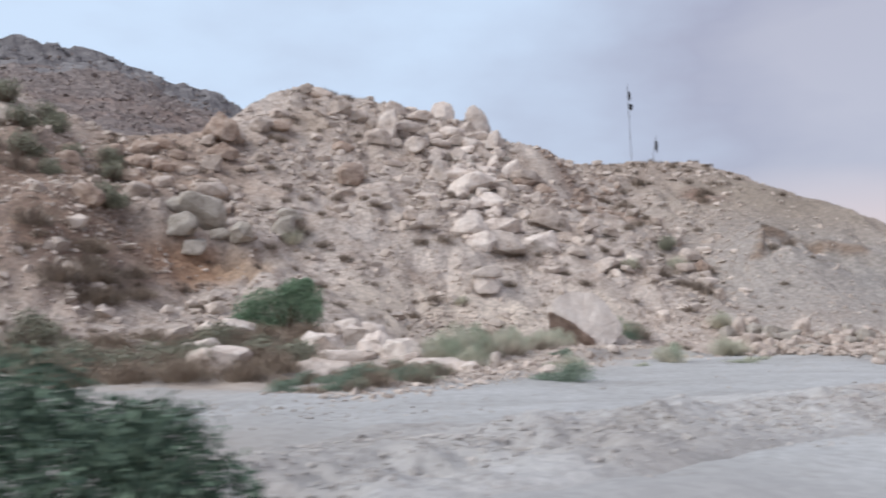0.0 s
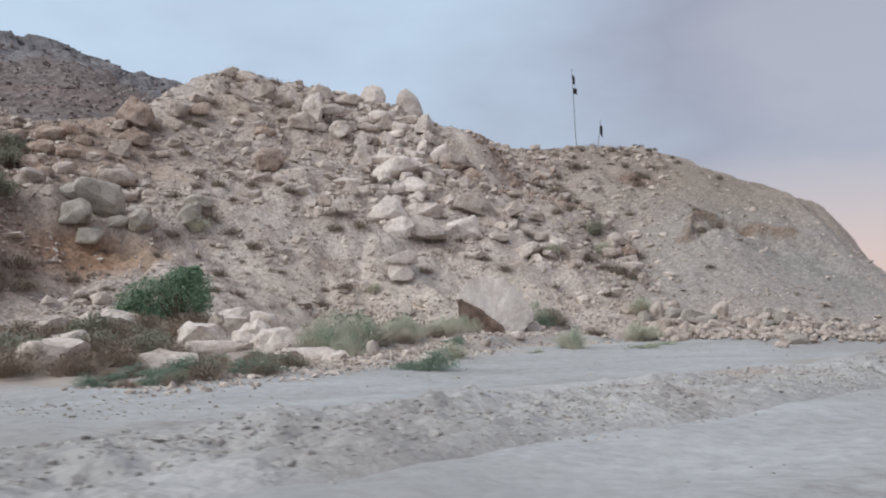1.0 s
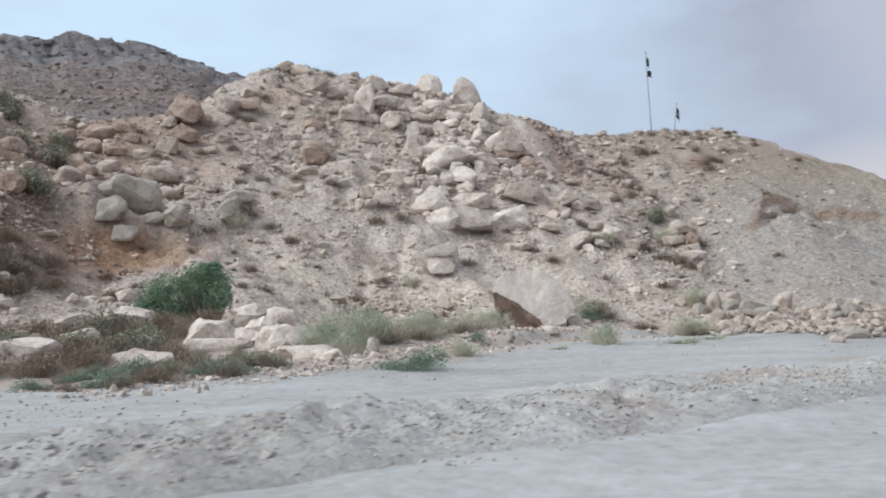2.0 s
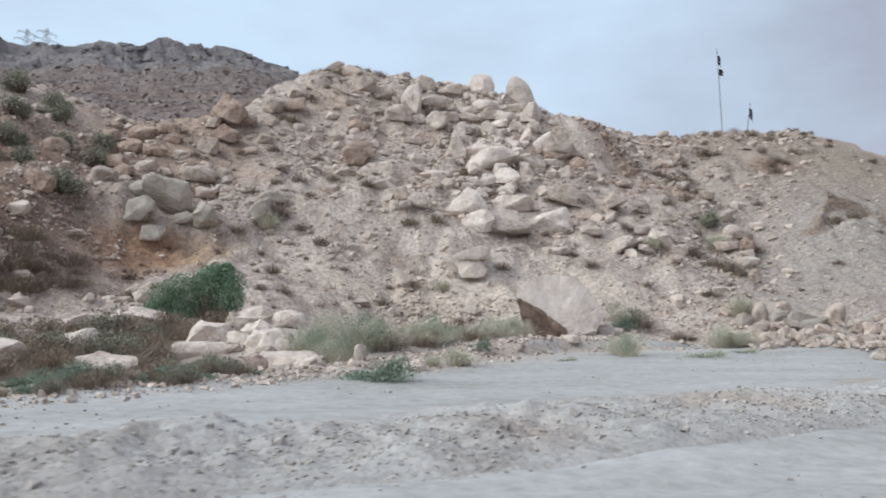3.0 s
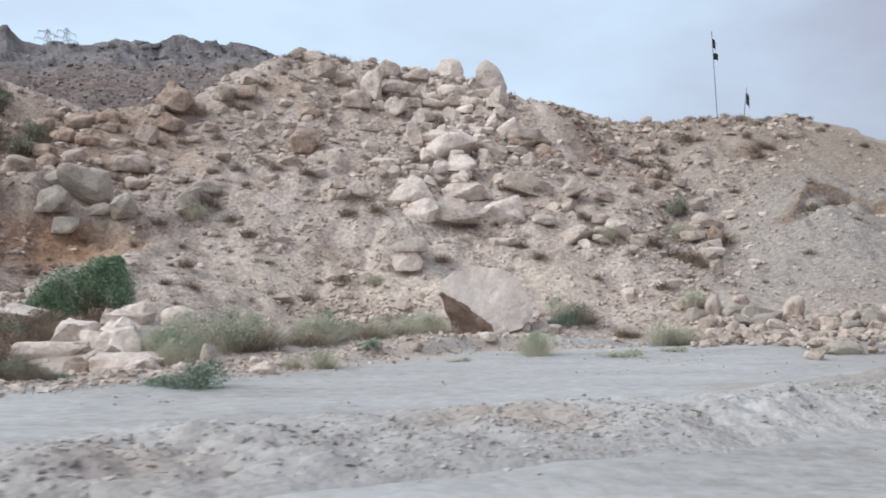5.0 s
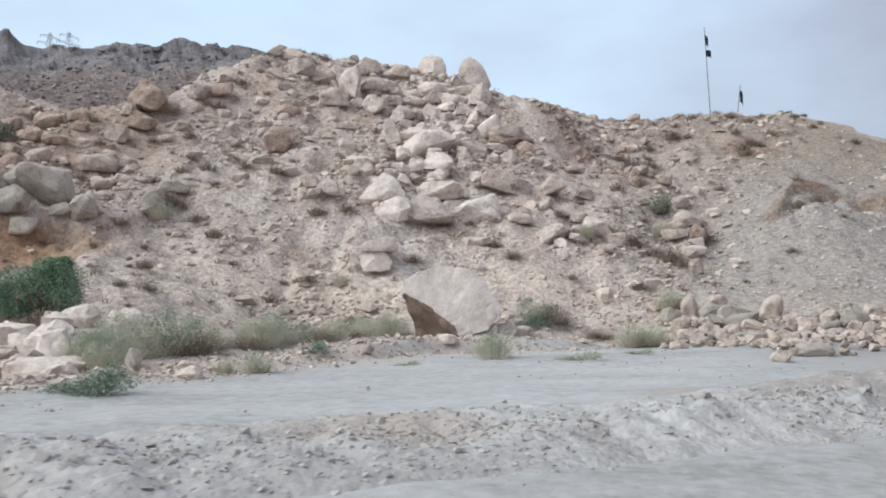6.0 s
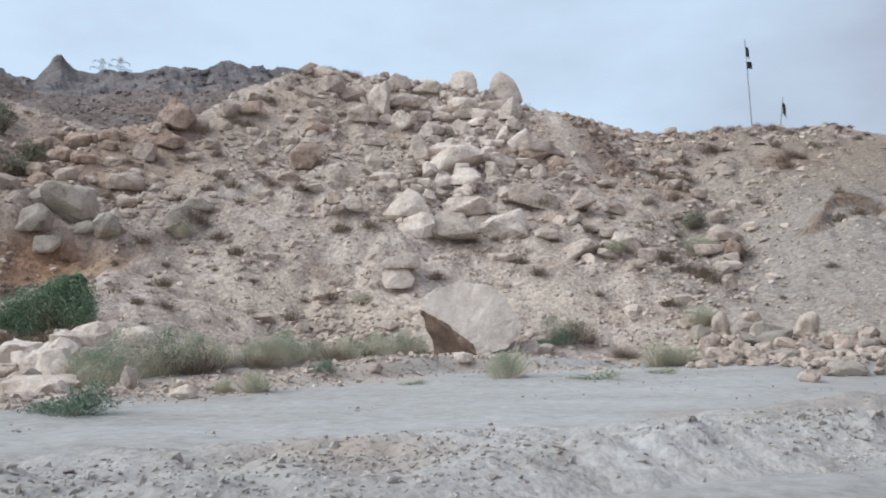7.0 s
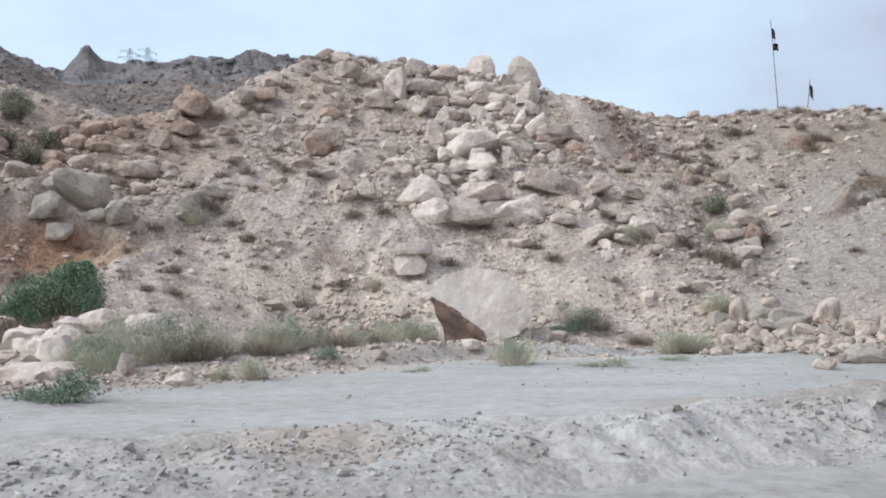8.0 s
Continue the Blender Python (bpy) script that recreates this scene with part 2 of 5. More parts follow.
RUST = earthy("rusty_sandstone", [(0.37, (0.150, 0.100, 0.078)), (0.45, (0.305, 0.222, 0.175)), (0.54, (0.405, 0.316, 0.261)), (0.64, (0.500, 0.424, 0.367))], 2.2, 8.0, 1.0, vary=0.14, depth=0.09)
RUBBLE = earthy("broken_stone", [(0.34, (0.285, 0.223, 0.183)), (0.48, (0.475, 0.401, 0.347)), (0.64, (0.625, 0.553, 0.495))], 2.0, 12.0, 0.4, vary=0.2, depth=0.02)
EARTH = earthy("dug_earth", [(0.38, (0.290, 0.266, 0.245)), (0.45, (0.380, 0.360, 0.341)), (0.53, (0.430, 0.415, 0.399)), (0.63, (0.490, 0.479, 0.465))],
               0.7, 9.0, 0.8, pebble=15.0, depth=0.05, speck=0.12,
               stains=[(8.5, 16.9, 0, 1.1, (0.39, 0.33, 0.285)), (6.0, 13.6, 0, 0.9, (0.39, 0.335, 0.295)), (2.2, 9.6, 0, 1.2, (0.36, 0.33, 0.305)), (-2.2, 7.5, 0, 1.3, (0.35, 0.32, 0.295)), (-2.5, 10.5, 0, 3.0, (0.32, 0.30, 0.28)), (13.2, 22.3, 0, 1.2, (0.35, 0.30, 0.265)), (15.5, 22.5, 0, 3.5, (0.33, 0.305, 0.285)), (9.0, 13.5, 0, 2.5, (0.34, 0.325, 0.312)), (4.0, 9.0, 0, 2.5, (0.33, 0.312, 0.296))])
GRAVEL = earthy("grey_gravel", [(0.36, (0.310, 0.280, 0.256)), (0.50, (0.400, 0.371, 0.347)), (0.64, (0.490, 0.463, 0.438))], 2.0, 12.0, 0.4, vary=0.14, depth=0.02)
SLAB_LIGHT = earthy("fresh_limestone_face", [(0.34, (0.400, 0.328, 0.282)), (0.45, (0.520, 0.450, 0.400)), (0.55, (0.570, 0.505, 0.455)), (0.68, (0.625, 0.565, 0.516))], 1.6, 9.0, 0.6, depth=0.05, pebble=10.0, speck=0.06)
# underside colour holds both the brown stain and the shade of the overhang
SLAB_DARK = earthy("stained_shaded_underside", [(0.32, (0.092, 0.066, 0.055)), (0.48, (0.180, 0.128, 0.104)), (0.68, (0.31, 0.232, 0.19))], 1.5, 8.0, 0.7, depth=0.05)
CRAG = earthy("grey_crag", [(0.36, (0.110, 0.103, 0.107)), (0.47, (0.185, 0.174, 0.176)), (0.62, (0.290, 0.275, 0.272))], 0.12, 0.8, 1.0, vary=0.2, depth=0.8)
MOUNTAIN = earthy("mountain_rock", [(0.38, (0.125, 0.100, 0.091)), (0.46, (0.170, 0.140, 0.129)), (0.54, (0.208, 0.176, 0.165)), (0.63, (0.260, 0.230, 0.220))], 0.035, 0.7, 1.0, pebble=1.5, depth=0.7, speck=0.24, patches=[((0.235, 0.170, 0.143), 0.02, 0.6)])
FLANK = earthy("flank_stone", [(0.36, (0.176, 0.140, 0.128)), (0.50, (0.263, 0.220, 0.203)), (0.64, (0.358, 0.316, 0.298))], 0.3, 2.0, 0.3, vary=0.25, depth=0.05)
DEEP = leafy("dark_green_leaves", (0.036, 0.064, 0.048), (0.165, 0.23, 0.163))
GREEN = leafy("deep_green_leaves", (0.085, 0.148, 0.092), (0.285, 0.40, 0.26))
SLOPE_LEAF = leafy("dull_olive_leaves", (0.165, 0.168, 0.122), (0.34, 0.34, 0.26))
SAGE = leafy("sage_leaves", (0.35, 0.355, 0.27), (0.62, 0.62, 0.50))
FRESH = leafy("grey_green_leaves", (0.20, 0.24, 0.172), (0.415, 0.46, 0.35))
DRY = leafy("dry_brown_twigs", (0.165, 0.128, 0.102), (0.34, 0.277, 0.222))
BROWN = leafy("brown_brush", (0.175, 0.135, 0.104), (0.37, 0.295, 0.228))
OLIVE = leafy("olive_twigs", (0.40, 0.375, 0.29), (0.68, 0.635, 0.515))
BLUISH = leafy("blue_green_leaves", (0.115, 0.165, 0.125), (0.29, 0.355, 0.27))
TWIG = plain("twig_bark", (0.16, 0.11, 0.08), 0.9)
STEEL = plain("weathered_steel", (0.16, 0.16, 0.17), 0.5, 0.6)
CLOTH = plain("black_cloth", (0.015, 0.015, 0.018), 0.9)
GALV = plain("galvanised_steel", (0.2, 0.21, 0.22), 0.6, 0.3)


# ---- noise on arrays ----
def vnoise(x, y, seed):
    """Smooth noise in -1..1."""
    xi, yi = np.floor(x).astype(np.int64), np.floor(y).astype(np.int64)
    fx, fy = x - xi, y - yi
    fx, fy = fx * fx * (3 - 2 * fx), fy * fy * (3 - 2 * fy)

    def h(a, b):
        k = (a * 374761393 + b * 668265263 + seed * 1442695041) & 0x7FFFFFFF
        k = ((k ^ (k >> 13)) * 1274126177) & 0x7FFFFFFF
        return ((k ^ (k >> 16)) & 0xFFFF) / 32767.5 - 1
    top = h(xi, yi) * (1 - fx) + h(xi + 1, yi) * fx
    low = h(xi, yi + 1) * (1 - fx) + h(xi + 1, yi + 1) * fx
    return top * (1 - fy) + low * fy


def fbm(x, y, octaves, seed, gain=0.5):
    total, amp = 0.0, 1.0
    for k in range(octaves):
        a = 0.6 * k + 0.3
        u, v = x * math.cos(a) - y * math.sin(a), x * math.sin(a) + y * math.cos(a)
        total = total + amp * vnoise(u * 2.03 ** k, v * 2.03 ** k, seed + k)
        amp *= gain
    return total


def smooth(a, b, v):
    t = np.clip((v - a) / (b - a), 0, 1)
    return t * t * (3 - 2 * t)


# ---- the lie of the land ----
# stations along x; each row of LINES is a line along the hill at one share of its rise from foot to crest
STATION = np.array([-45, -24, -15, -10, -5, 0, 4.5, 9, 13.5, 17.5, 21, 25, 28.5, 33, 41]) - 0.35
SHARE = (0.0, 0.15, 0.35, 0.6, 0.8, 0.9, 1.0)
FOOT = [23.0, 24.5, 25.5, 26.3, 29.5, 36.4, 36.3, 38.9, 37.5, 37.9, 38.6, 38.5, 41.0, 43.0, 46.0]
LOWER = [27.0, 27.6, 27.6, 34.9, 37.1, 39.2, 40.6, 42.7, 45.4, 43.6, 44.2, 45.6, 46.0, 46.3, 49.0]
MIDDLE = [31.0, 30.3, 29.0, 40.2, 40.8, 41.9, 44.1, 48.0, 51.2, 47.8, 50.8, 50.5, 52.4, 51.0, 53.0]
UPPER = [38.0, 34.5, 32.9, 46.6, 49.1, 48.8, 50.3, 58.0, 59.1, 59.3, 59.4, 56.9, 57.3, 56.9, 57.0]
BROW = [46.0, 39.0, 40.8, 50.5, 52.9, 54.4, 54.6, 60.9, 64.3, 66.2, 69.8, 68.6, 58.5, 60.7, 60.0]
RIM = [52.0, 42.0, 43.5, 53.1, 54.2, 54.9, 55.2, 71.5, 72.6, 73.1, 74.8, 74.1, 59.2, 62.0, 62.0]
CREST = [60.0, 47.0, 46.5, 57.2, 57.2, 57.4, 80.1, 79.8, 80.1, 80.0, 80.3, 78.3, 61.3, 65.0, 66.0]
CREST_Z = [17.0, 13.19, 9.79, 16.17, 15.48, 14.09, 12.91, 14.61, 15.11, 15.23, 15.51, 14.0, 8.28, 2.82, -1.2]
FOOT_Z = [0.2, 0.2, 0.2, 0.3, 0.6, 0.3, 0.4, 0.4, 0.4, 0.4, 0.3, 0.2, 0.1, -0.2, -0.6]
LINES = np.array([FOOT, LOWER, MIDDLE, UPPER, BROW, RIM, CREST], float)


def profile(k, y):
    ys = np.r_[FOOT[k] - 6, LINES[:, k], max(CREST[k] + 25, 100)]
    zs = np.r_[-1.2, [FOOT_Z[k] + f * (CREST_Z[k] - FOOT_Z[k]) for f in SHARE], CREST_Z[k] - 2.5]
    return (np.interp(y - 0.6, ys, zs) + np.interp(y, ys, zs) + np.interp(y + 0.6, ys, zs)) / 3


def hill_z(x, y):
    """Height of the hillside, with gullies, ledges and lumps."""
    x, y = np.atleast_1d(np.asarray(x, float)), np.atleast_1d(np.asarray(y, float))
    xc = np.clip(x, STATION[0], STATION[-1] - 1e-6)
    k = np.searchsorted(STATION, xc, side="right") - 1
    rows = np.stack([profile(j, y) for j in range(len(STATION))])
    t = (xc - STATION[k]) / (STATION[k + 1] - STATION[k])
    t = 0.5 * t + 0.5 * t * t * (3 - 2 * t)
    pick = np.arange(len(x))
    z = (1 - t) * rows[k, pick] + t * rows[k + 1, pick]
    up = smooth(0.2, 2.5, z)
    calm = 1 - 0.55 * smooth(11, 17, x - 0.25 * (y - 45))
    lumps = 0.3 * fbm(x / 5.2, y / 5.2, 2, 11) + 0.15 * fbm(x / 1.6, y / 1.6, 3, 21, 0.6)
    ridged = 0.16 * (1 - 2 * np.abs(fbm(x / 2.4, y / 3.4, 3, 31)))
    buried = (0.34 * np.abs(vnoise(x / 1.25, y / 1.6, 33)) + 0.22 * np.abs(vnoise(x / 0.62, y / 0.75, 35)) - 0.15) * smooth(-0.35, 0.25, fbm(x / 4.0, y / 4.0, 2, 37))
    fine = 0.075 * fbm(x / 0.6, y / 0.6, 4, 41, 0.68)
    z = z + (0.25 + 0.75 * up) * calm * (1 - 0.7 * smooth(68, 77, y)) * (lumps + ridged + buried) + (0.4 + 0.6 * calm) * fine
    # curved scarp on the smooth eastern spur
    edge = np.interp(x, (15.0, 15.5, 16.1, 16.5, 16.9, 17.4, 18.6, 20.2, 22.4, 24.5), (45.4, 47.2, 48.1, 49.2, 50.2, 50.6, 50.8, 50.6, 50.0, 49.0)) + 0.25 * vnoise(x / 0.9, x * 0, 5)
    span = smooth(15.2, 16.9, x) * smooth(24.8, 22.0, x)
    z = z + 0.15 * span * np.exp(-((y - edge - 0.5) / 0.6) ** 2)
    z = z - 0.85 * span * (0.75 + 0.5 * vnoise(x / 0.7, y / 0.7, 15)) * smooth(edge + 0.1, edge - 0.12, y) * smooth(edge - 5.0, edge - 0.4, y)
    # saddle ridge west of the summit
    z = z + np.interp(x, (-19, -14.5, -13, -12, -11, -9.5), (0, 3.2, 2.8, 1.7, 0.8, 0)) * np.interp(y, (41, 46, 56), (0, 0.42, 1))
    # shoulder east of the summit
    z = z + 0.85 * np.exp(-((x - 5.2) / 2.2) ** 2) * smooth(52.5, 56.0, y) * smooth(68, 60, y)
    z = z - 0.4 * np.exp(-((x + 10.6) / 0.9) ** 2 - ((y - 56.2) / 1.3) ** 2)
    # undercut orange bank at the western foot
    lip = np.interp(x, (-13, -11.7, -10.2, -9, -7.5), (34.7, 35.2, 36.0, 36.7, 37.2)) + 0.35 * vnoise(x / 0.9, x * 0, 6)
    z = z + 0.95 * smooth(-15, -12, x) * smooth(-7, -9, x) * (smooth(lip, lip + 0.3, y) - smooth(lip + 0.5, lip + 5, y)) + 0.15 * smooth(-15, -12, x) * smooth(-7, -9, x) * smooth(2.0, 0.5, np.abs(y - lip)) * fbm(x / 0.4, y / 0.6, 3, 16, 0.6)
    return z


MOUND = (14.6, 23.4)


def ground_z(x, y):
    """Height of the dusty ground: the wheel track, a low rubble berm beside it, faint ruts."""
    x, y = np.atleast_1d(np.asarray(x, float)), np.atleast_1d(np.asarray(y, float))
    d = -0.64 * (x - 0.3) + 0.77 * (y - 0.1)
    s = 0.77 * (x - 0.3) + 0.64 * (y - 0.1)
    near = smooth(60, 30, np.hypot(x - 6, y - 12))
    z = near * (0.035 * fbm(x / 2.4, y / 2.4, 2, 51) + 0.02 * fbm(x / 0.6, y / 0.6, 3, 61, 0.6))
    z = z + near * 0.03 * np.sin(d * 2.6 + 0.8 * vnoise(s / 4, d * 0, 9)) * smooth(12, 10, d)
    rim = x - np.interp(y, (14.8, 15.8, 16.5, 17.8, 18.9, 20, 21.2, 22.2, 24, 26.4, 31.8, 34.6), (-4.0, -2.2, -1.3, -0.7, -0.3, 0.0, 0.5, 1.5, 2.4, 3.2, 4.8, 9.5)) - 0.35 * vnoise(y / 0.9, x * 0, 57)
    z = z + (0.07 + 0.3 * smooth(24.5, 31.5, y) + 0.06 * vnoise(x / 0.7, y / 0.7, 58)) * smooth(0.35, -0.35, rim) * smooth(-9, -5, rim) * smooth(14.6, 16.0, y) * smooth(35.5, 33.5, y)
    u, v = 0.77 * (x - MOUND[0]) + 0.64 * (y - MOUND[1]), -0.64 * (x - MOUND[0]) + 0.77 * (y - MOUND[1])
    z = z + (0.34 + 0.1 * fbm(x / 0.6, y / 0.6, 2, 59)) * np.exp(-(u / 2.2) ** 2 - (v / 0.75) ** 2)
    z = z + (0.22 * smooth(22.5, 27, y + 0.25 * x) + 0.5 * smooth(26.0, 29.2, y) * smooth(-0.8, -4, x)) * smooth(3, -3, x) * near
    return z + 0.16 * np.exp(-((x + 2.2) ** 2 + (y - 25.6) ** 2) / 2.0) + 0.3 * np.exp(-((x + 4.8) ** 2 + (y - 20.3) ** 2) / 2.0) + (0.26 + 0.12 * vnoise(x / 0.8, y / 0.8, 66)) * np.exp(-((x - 15.8) / 2.8) ** 2 - ((y - 33.6) / 2.2) ** 2) + 0.65 * np.exp(-((y - 37.2 - 0.12 * (x - 12)) / 1.2) ** 2) * smooth(10.8, 12.6, x) * smooth(25, 16, x)


def berm_z(s, d):
    """Height of the dug-up bank between the two wheel tracks: s along it, d across."""
    x, y = 0.3 + 0.77 * s - 0.64 * d, 0.1 + 0.64 * s + 0.77 * d
    inner, outer = 6.0 + 0.7 * vnoise(s / 3.1, s * 0, 3), 10.6 + 1.0 * vnoise(s / 2.3, s * 0, 4)
    up = smooth(inner - 0.2, inner + 1.0, d) * (1 - smooth(inner + 0.9, outer, d))
    clods = 0.3 * (0.7 + 0.6 * vnoise(s / 2.0, d / 1.1, 8)) + 0.095 * fbm(x / 0.8, y / 0.8, 4, 63, 0.68) + 0.035 * (1 - 2 * np.abs(fbm(x / 0.4, y / 0.4, 2, 67)))
    return ground_z(x, y) + up * clods - 0.06 * (1 - smooth(0, 0.3, up))


def sheet(name, xs, ys, height, material):
    gx, gy = np.meshgrid(xs, ys)
    gz = height(gx.ravel(), gy.ravel())
    co = np.stack([gx.ravel(), gy.ravel(), gz], 1)
    nx, ny = len(xs), len(ys)
    i = (np.arange(ny - 1)[:, None] * nx + np.arange(nx - 1)[None]).ravel()
    return raw_mesh(name, co, np.stack([i, i + 1, i + nx + 1, i + nx], 1), material, True)


def raw_mesh(name, co, faces, material, shade=False):
    me = bpy.data.meshes.new(name)
    side = faces.shape[1]
    me.vertices.add(len(co))
    me.vertices.foreach_set("co", np.ascontiguousarray(co, dtype=np.float32).ravel())
    me.loops.add(faces.size)
    me.loops.foreach_set("vertex_index", np.ascontiguousarray(faces, dtype=np.int32).ravel())
    me.polygons.add(len(faces))
    me.polygons.foreach_set("loop_start", np.arange(0, faces.size, side, dtype=np.int32))
    me.polygons.foreach_set("use_smooth", np.full(len(faces), shade))
    me.update(calc_edges=True)
    me.materials.append(material)
    return me


def spaced(fine_from, fine_to, step, low, high):
    mid = np.arange(fine_from, fine_to + step / 2, step)
    grow = np.cumsum(step * 1.22 ** np.arange(1, 60))
    left, right = fine_from - grow, mid[-1] + grow
    return np.r_[left[left > low][::-1], mid, right[right < high]]


ground = new("ground", sheet("ground", spaced(-12, 24, 0.17, -3000, 3000), spaced(3, 40, 0.17, -800, 3500), ground_z, SOIL))
tagged(ground, "pale dusty bare ground with faint wheel tracks", "ground", kind="structure")


def berm_mesh():
    s, d = np.arange(-6, 34, 0.075), np.arange(3.6, 12.2, 0.075)
    gs, gd = (g.ravel() for g in np.meshgrid(s, d))
    co = np.stack([0.3 + 0.77 * gs - 0.64 * gd, 0.1 + 0.64 * gs + 0.77 * gd, berm_z(gs, gd)], 1)
    n = len(s)
    i = (np.arange(len(d) - 1)[:, None] * n + np.arange(n - 1)[None]).ravel()
    return raw_mesh("gravel_bank", co, np.stack([i, i + 1, i + n + 1, i + n], 1), EARTH, True)


bank_strip = new("gravel_bank", berm_mesh())
tagged(bank_strip, "low churned bank of grey earth and gravel", "bank", kind="structure")
hillside = new("hillside", sheet("hillside", np.r_[np.arange(-46, -28, 0.5), np.arange(-28, 33.8, 0.14), np.arange(34, 41, 0.5)], np.r_[np.arange(19, 62, 0.14), np.arange(62, 100, 0.5)], hill_z, HILL))
tagged(hillside, "steep pinkish-beige scree hillside littered with broken rock", "hillside", kind="structure")


# ---- far mountain with a stepped rocky crest ----
def mountain_mesh():
    bear = np.radians([-14, -4, 4, 10, 14, 16.9, 18.8, 20.4, 21.8, 23.0, 24.2, 25.4, 27, 28.5, 29.8, 30.4, 31.7, 33.1, 34.6, 37.2, 38.2, 40.4, 41.4, 42.6, 43.8, 50, 60, 75])
    rise = np.array([0.2, 3.0, 8.0, 11, 12.9, 13.8, 14.35, 14.7, 15.3, 15.6, 15.82, 16.05, 16.15, 16.12, 16.1, 15.66, 15.56, 15.66, 15.38, 15.25, 15.3, 14.85, 14.8, 15.3, 15.6, 16, 15.4, 14.5])
    a = np.radians(np.arange(-14, 60.01, 0.23))
    r = 50 * (8.0 ** np.linspace(0, 1, 280))
    ga, gr = np.meshgrid(a, r)
    gu = np.clip((gr - 50) / 240, 0, None)
    top = np.interp(ga, bear, rise)
    low = np.minimum(11.0, 0.55 * top)
    s = ga * 290
    u = np.clip(gu, 0, 1)
    cliff = 0.85 + 0.45 * vnoise(s / 24, s * 0, 78)
    ledge = u + 0.012 * fbm(s / 9, s * 0, 3, 79)
    el = low + (top - cliff - low) * u ** 0.4 + cliff * (0.45 * smooth(0.935, 0.945, ledge) + 0.55 * smooth(0.972, 0.982, ledge))
    x, y = 6 - gr * np.sin(ga), 5 + gr * np.cos(ga)
    z = gr * np.tan(np.radians(el)) - 62 * np.maximum(gu - 1, 0)
    crag = 0.75 * np.clip(fbm(s / 11, gr / 30, 2, 71) * 7, -1, 1) + 0.5 * np.clip(fbm(s / 4.5, gr / 12, 2, 72) * 7, -1, 1) + 0.15 * fbm(s / 2, gr / 4, 1, 73) - 0.2
    z = z + smooth(0.8, 0.95, gu) * crag
    bands = 1.0 * np.clip(3 * np.sin(z / 2.6 + 1.5 * fbm(x / 25, y / 25, 2, 76)), -1, 1) * smooth(0.62, 0.85, gu) * (0.4 + 0.6 * vnoise(s / 14, gr / 20, 77))
    z = z + bands + np.clip(gr / 120, 0.35, 1.6) * (1 - 0.6 * smooth(0.9, 1.0, gu)) * (0.7 * fbm(x / 34, y / 34, 2, 81) + 0.22 * (1 - 2 * np.abs(fbm(x / 12, y / 12, 2, 85, 0.6))) + 0.55 * fbm(x / 4.5, y / 4.5, 3, 88, 0.65))
    z = z + 6.0 * np.maximum(1 - np.abs(ga - np.radians(39.2)) / 0.019, 0) ** 0.95 * smooth(0.93, 1.0, gu)
    co = np.stack([x.ravel(), y.ravel(), z.ravel()], 1)
    n = len(a)
    i = (np.arange(len(r) - 1)[:, None] * n + np.arange(n - 1)[None]).ravel()
    me = raw_mesh("mountain", co, np.stack([i, i + n, i + n + 1, i + 1], 1), MOUNTAIN, False)
    me.materials.append(CRAG)
    me.polygons.foreach_set("material_index", (gu.ravel()[i] > 0.83 + 0.07 * vnoise(s.ravel()[i] / 14, gr.ravel()[i] / 14, 80)).astype(np.int32))
    return me


mountain = new("mountain", mountain_mesh())
tagged(mountain, "distant dark brown mountain with a stepped rocky crest", "mountain", kind="structure")


# ---- stones ----
def hull_rock(bm, pts, worn, edge, rough, seed):
    """Turns a cloud of corners into a broken rock: hull, worn edges, fine relief."""
    for p in pts:
        bm.verts.new(p)
    bmesh.ops.convex_hull(bm, input=bm.verts)
    bmesh.ops.delete(bm, geom=[v for v in bm.verts if not v.link_faces], context="VERTS")
    bmesh.ops.dissolve_limit(bm, angle_limit=radians(9), verts=bm.verts, edges=bm.edges)
    bmesh.ops.triangulate(bm, faces=bm.faces)
    for _ in range(3):
        long = [e for e in bm.edges if e.calc_length() > edge]
        bmesh.ops.subdivide_edges(bm, edges=long, cuts=1)
        bmesh.ops.triangulate(bm, faces=bm.faces)
    for _ in range(worn):
        bmesh.ops.smooth_vert(bm, verts=bm.verts, factor=0.25, use_axis_x=True, use_axis_y=True, use_axis_z=True)
    bm.normal_update()
    shift = Vector((seed * 1.7, seed * 0.9, seed * 2.3))
    for v in bm.verts:
        p = v.co / max(edge * 8, 0.01) + shift
        chip = 1 - abs(noise.noise(p * 0.9)) * 2
        v.co = v.co + v.normal * rough * (noise.fractal(p * 1.3, 0.9, 2.0, 4) + 0.5 * noise.noise(p * 5) - 0.5 * max(chip - 0.55, 0))
    bm.normal_update()
    for f in bm.faces:
        f.smooth = True


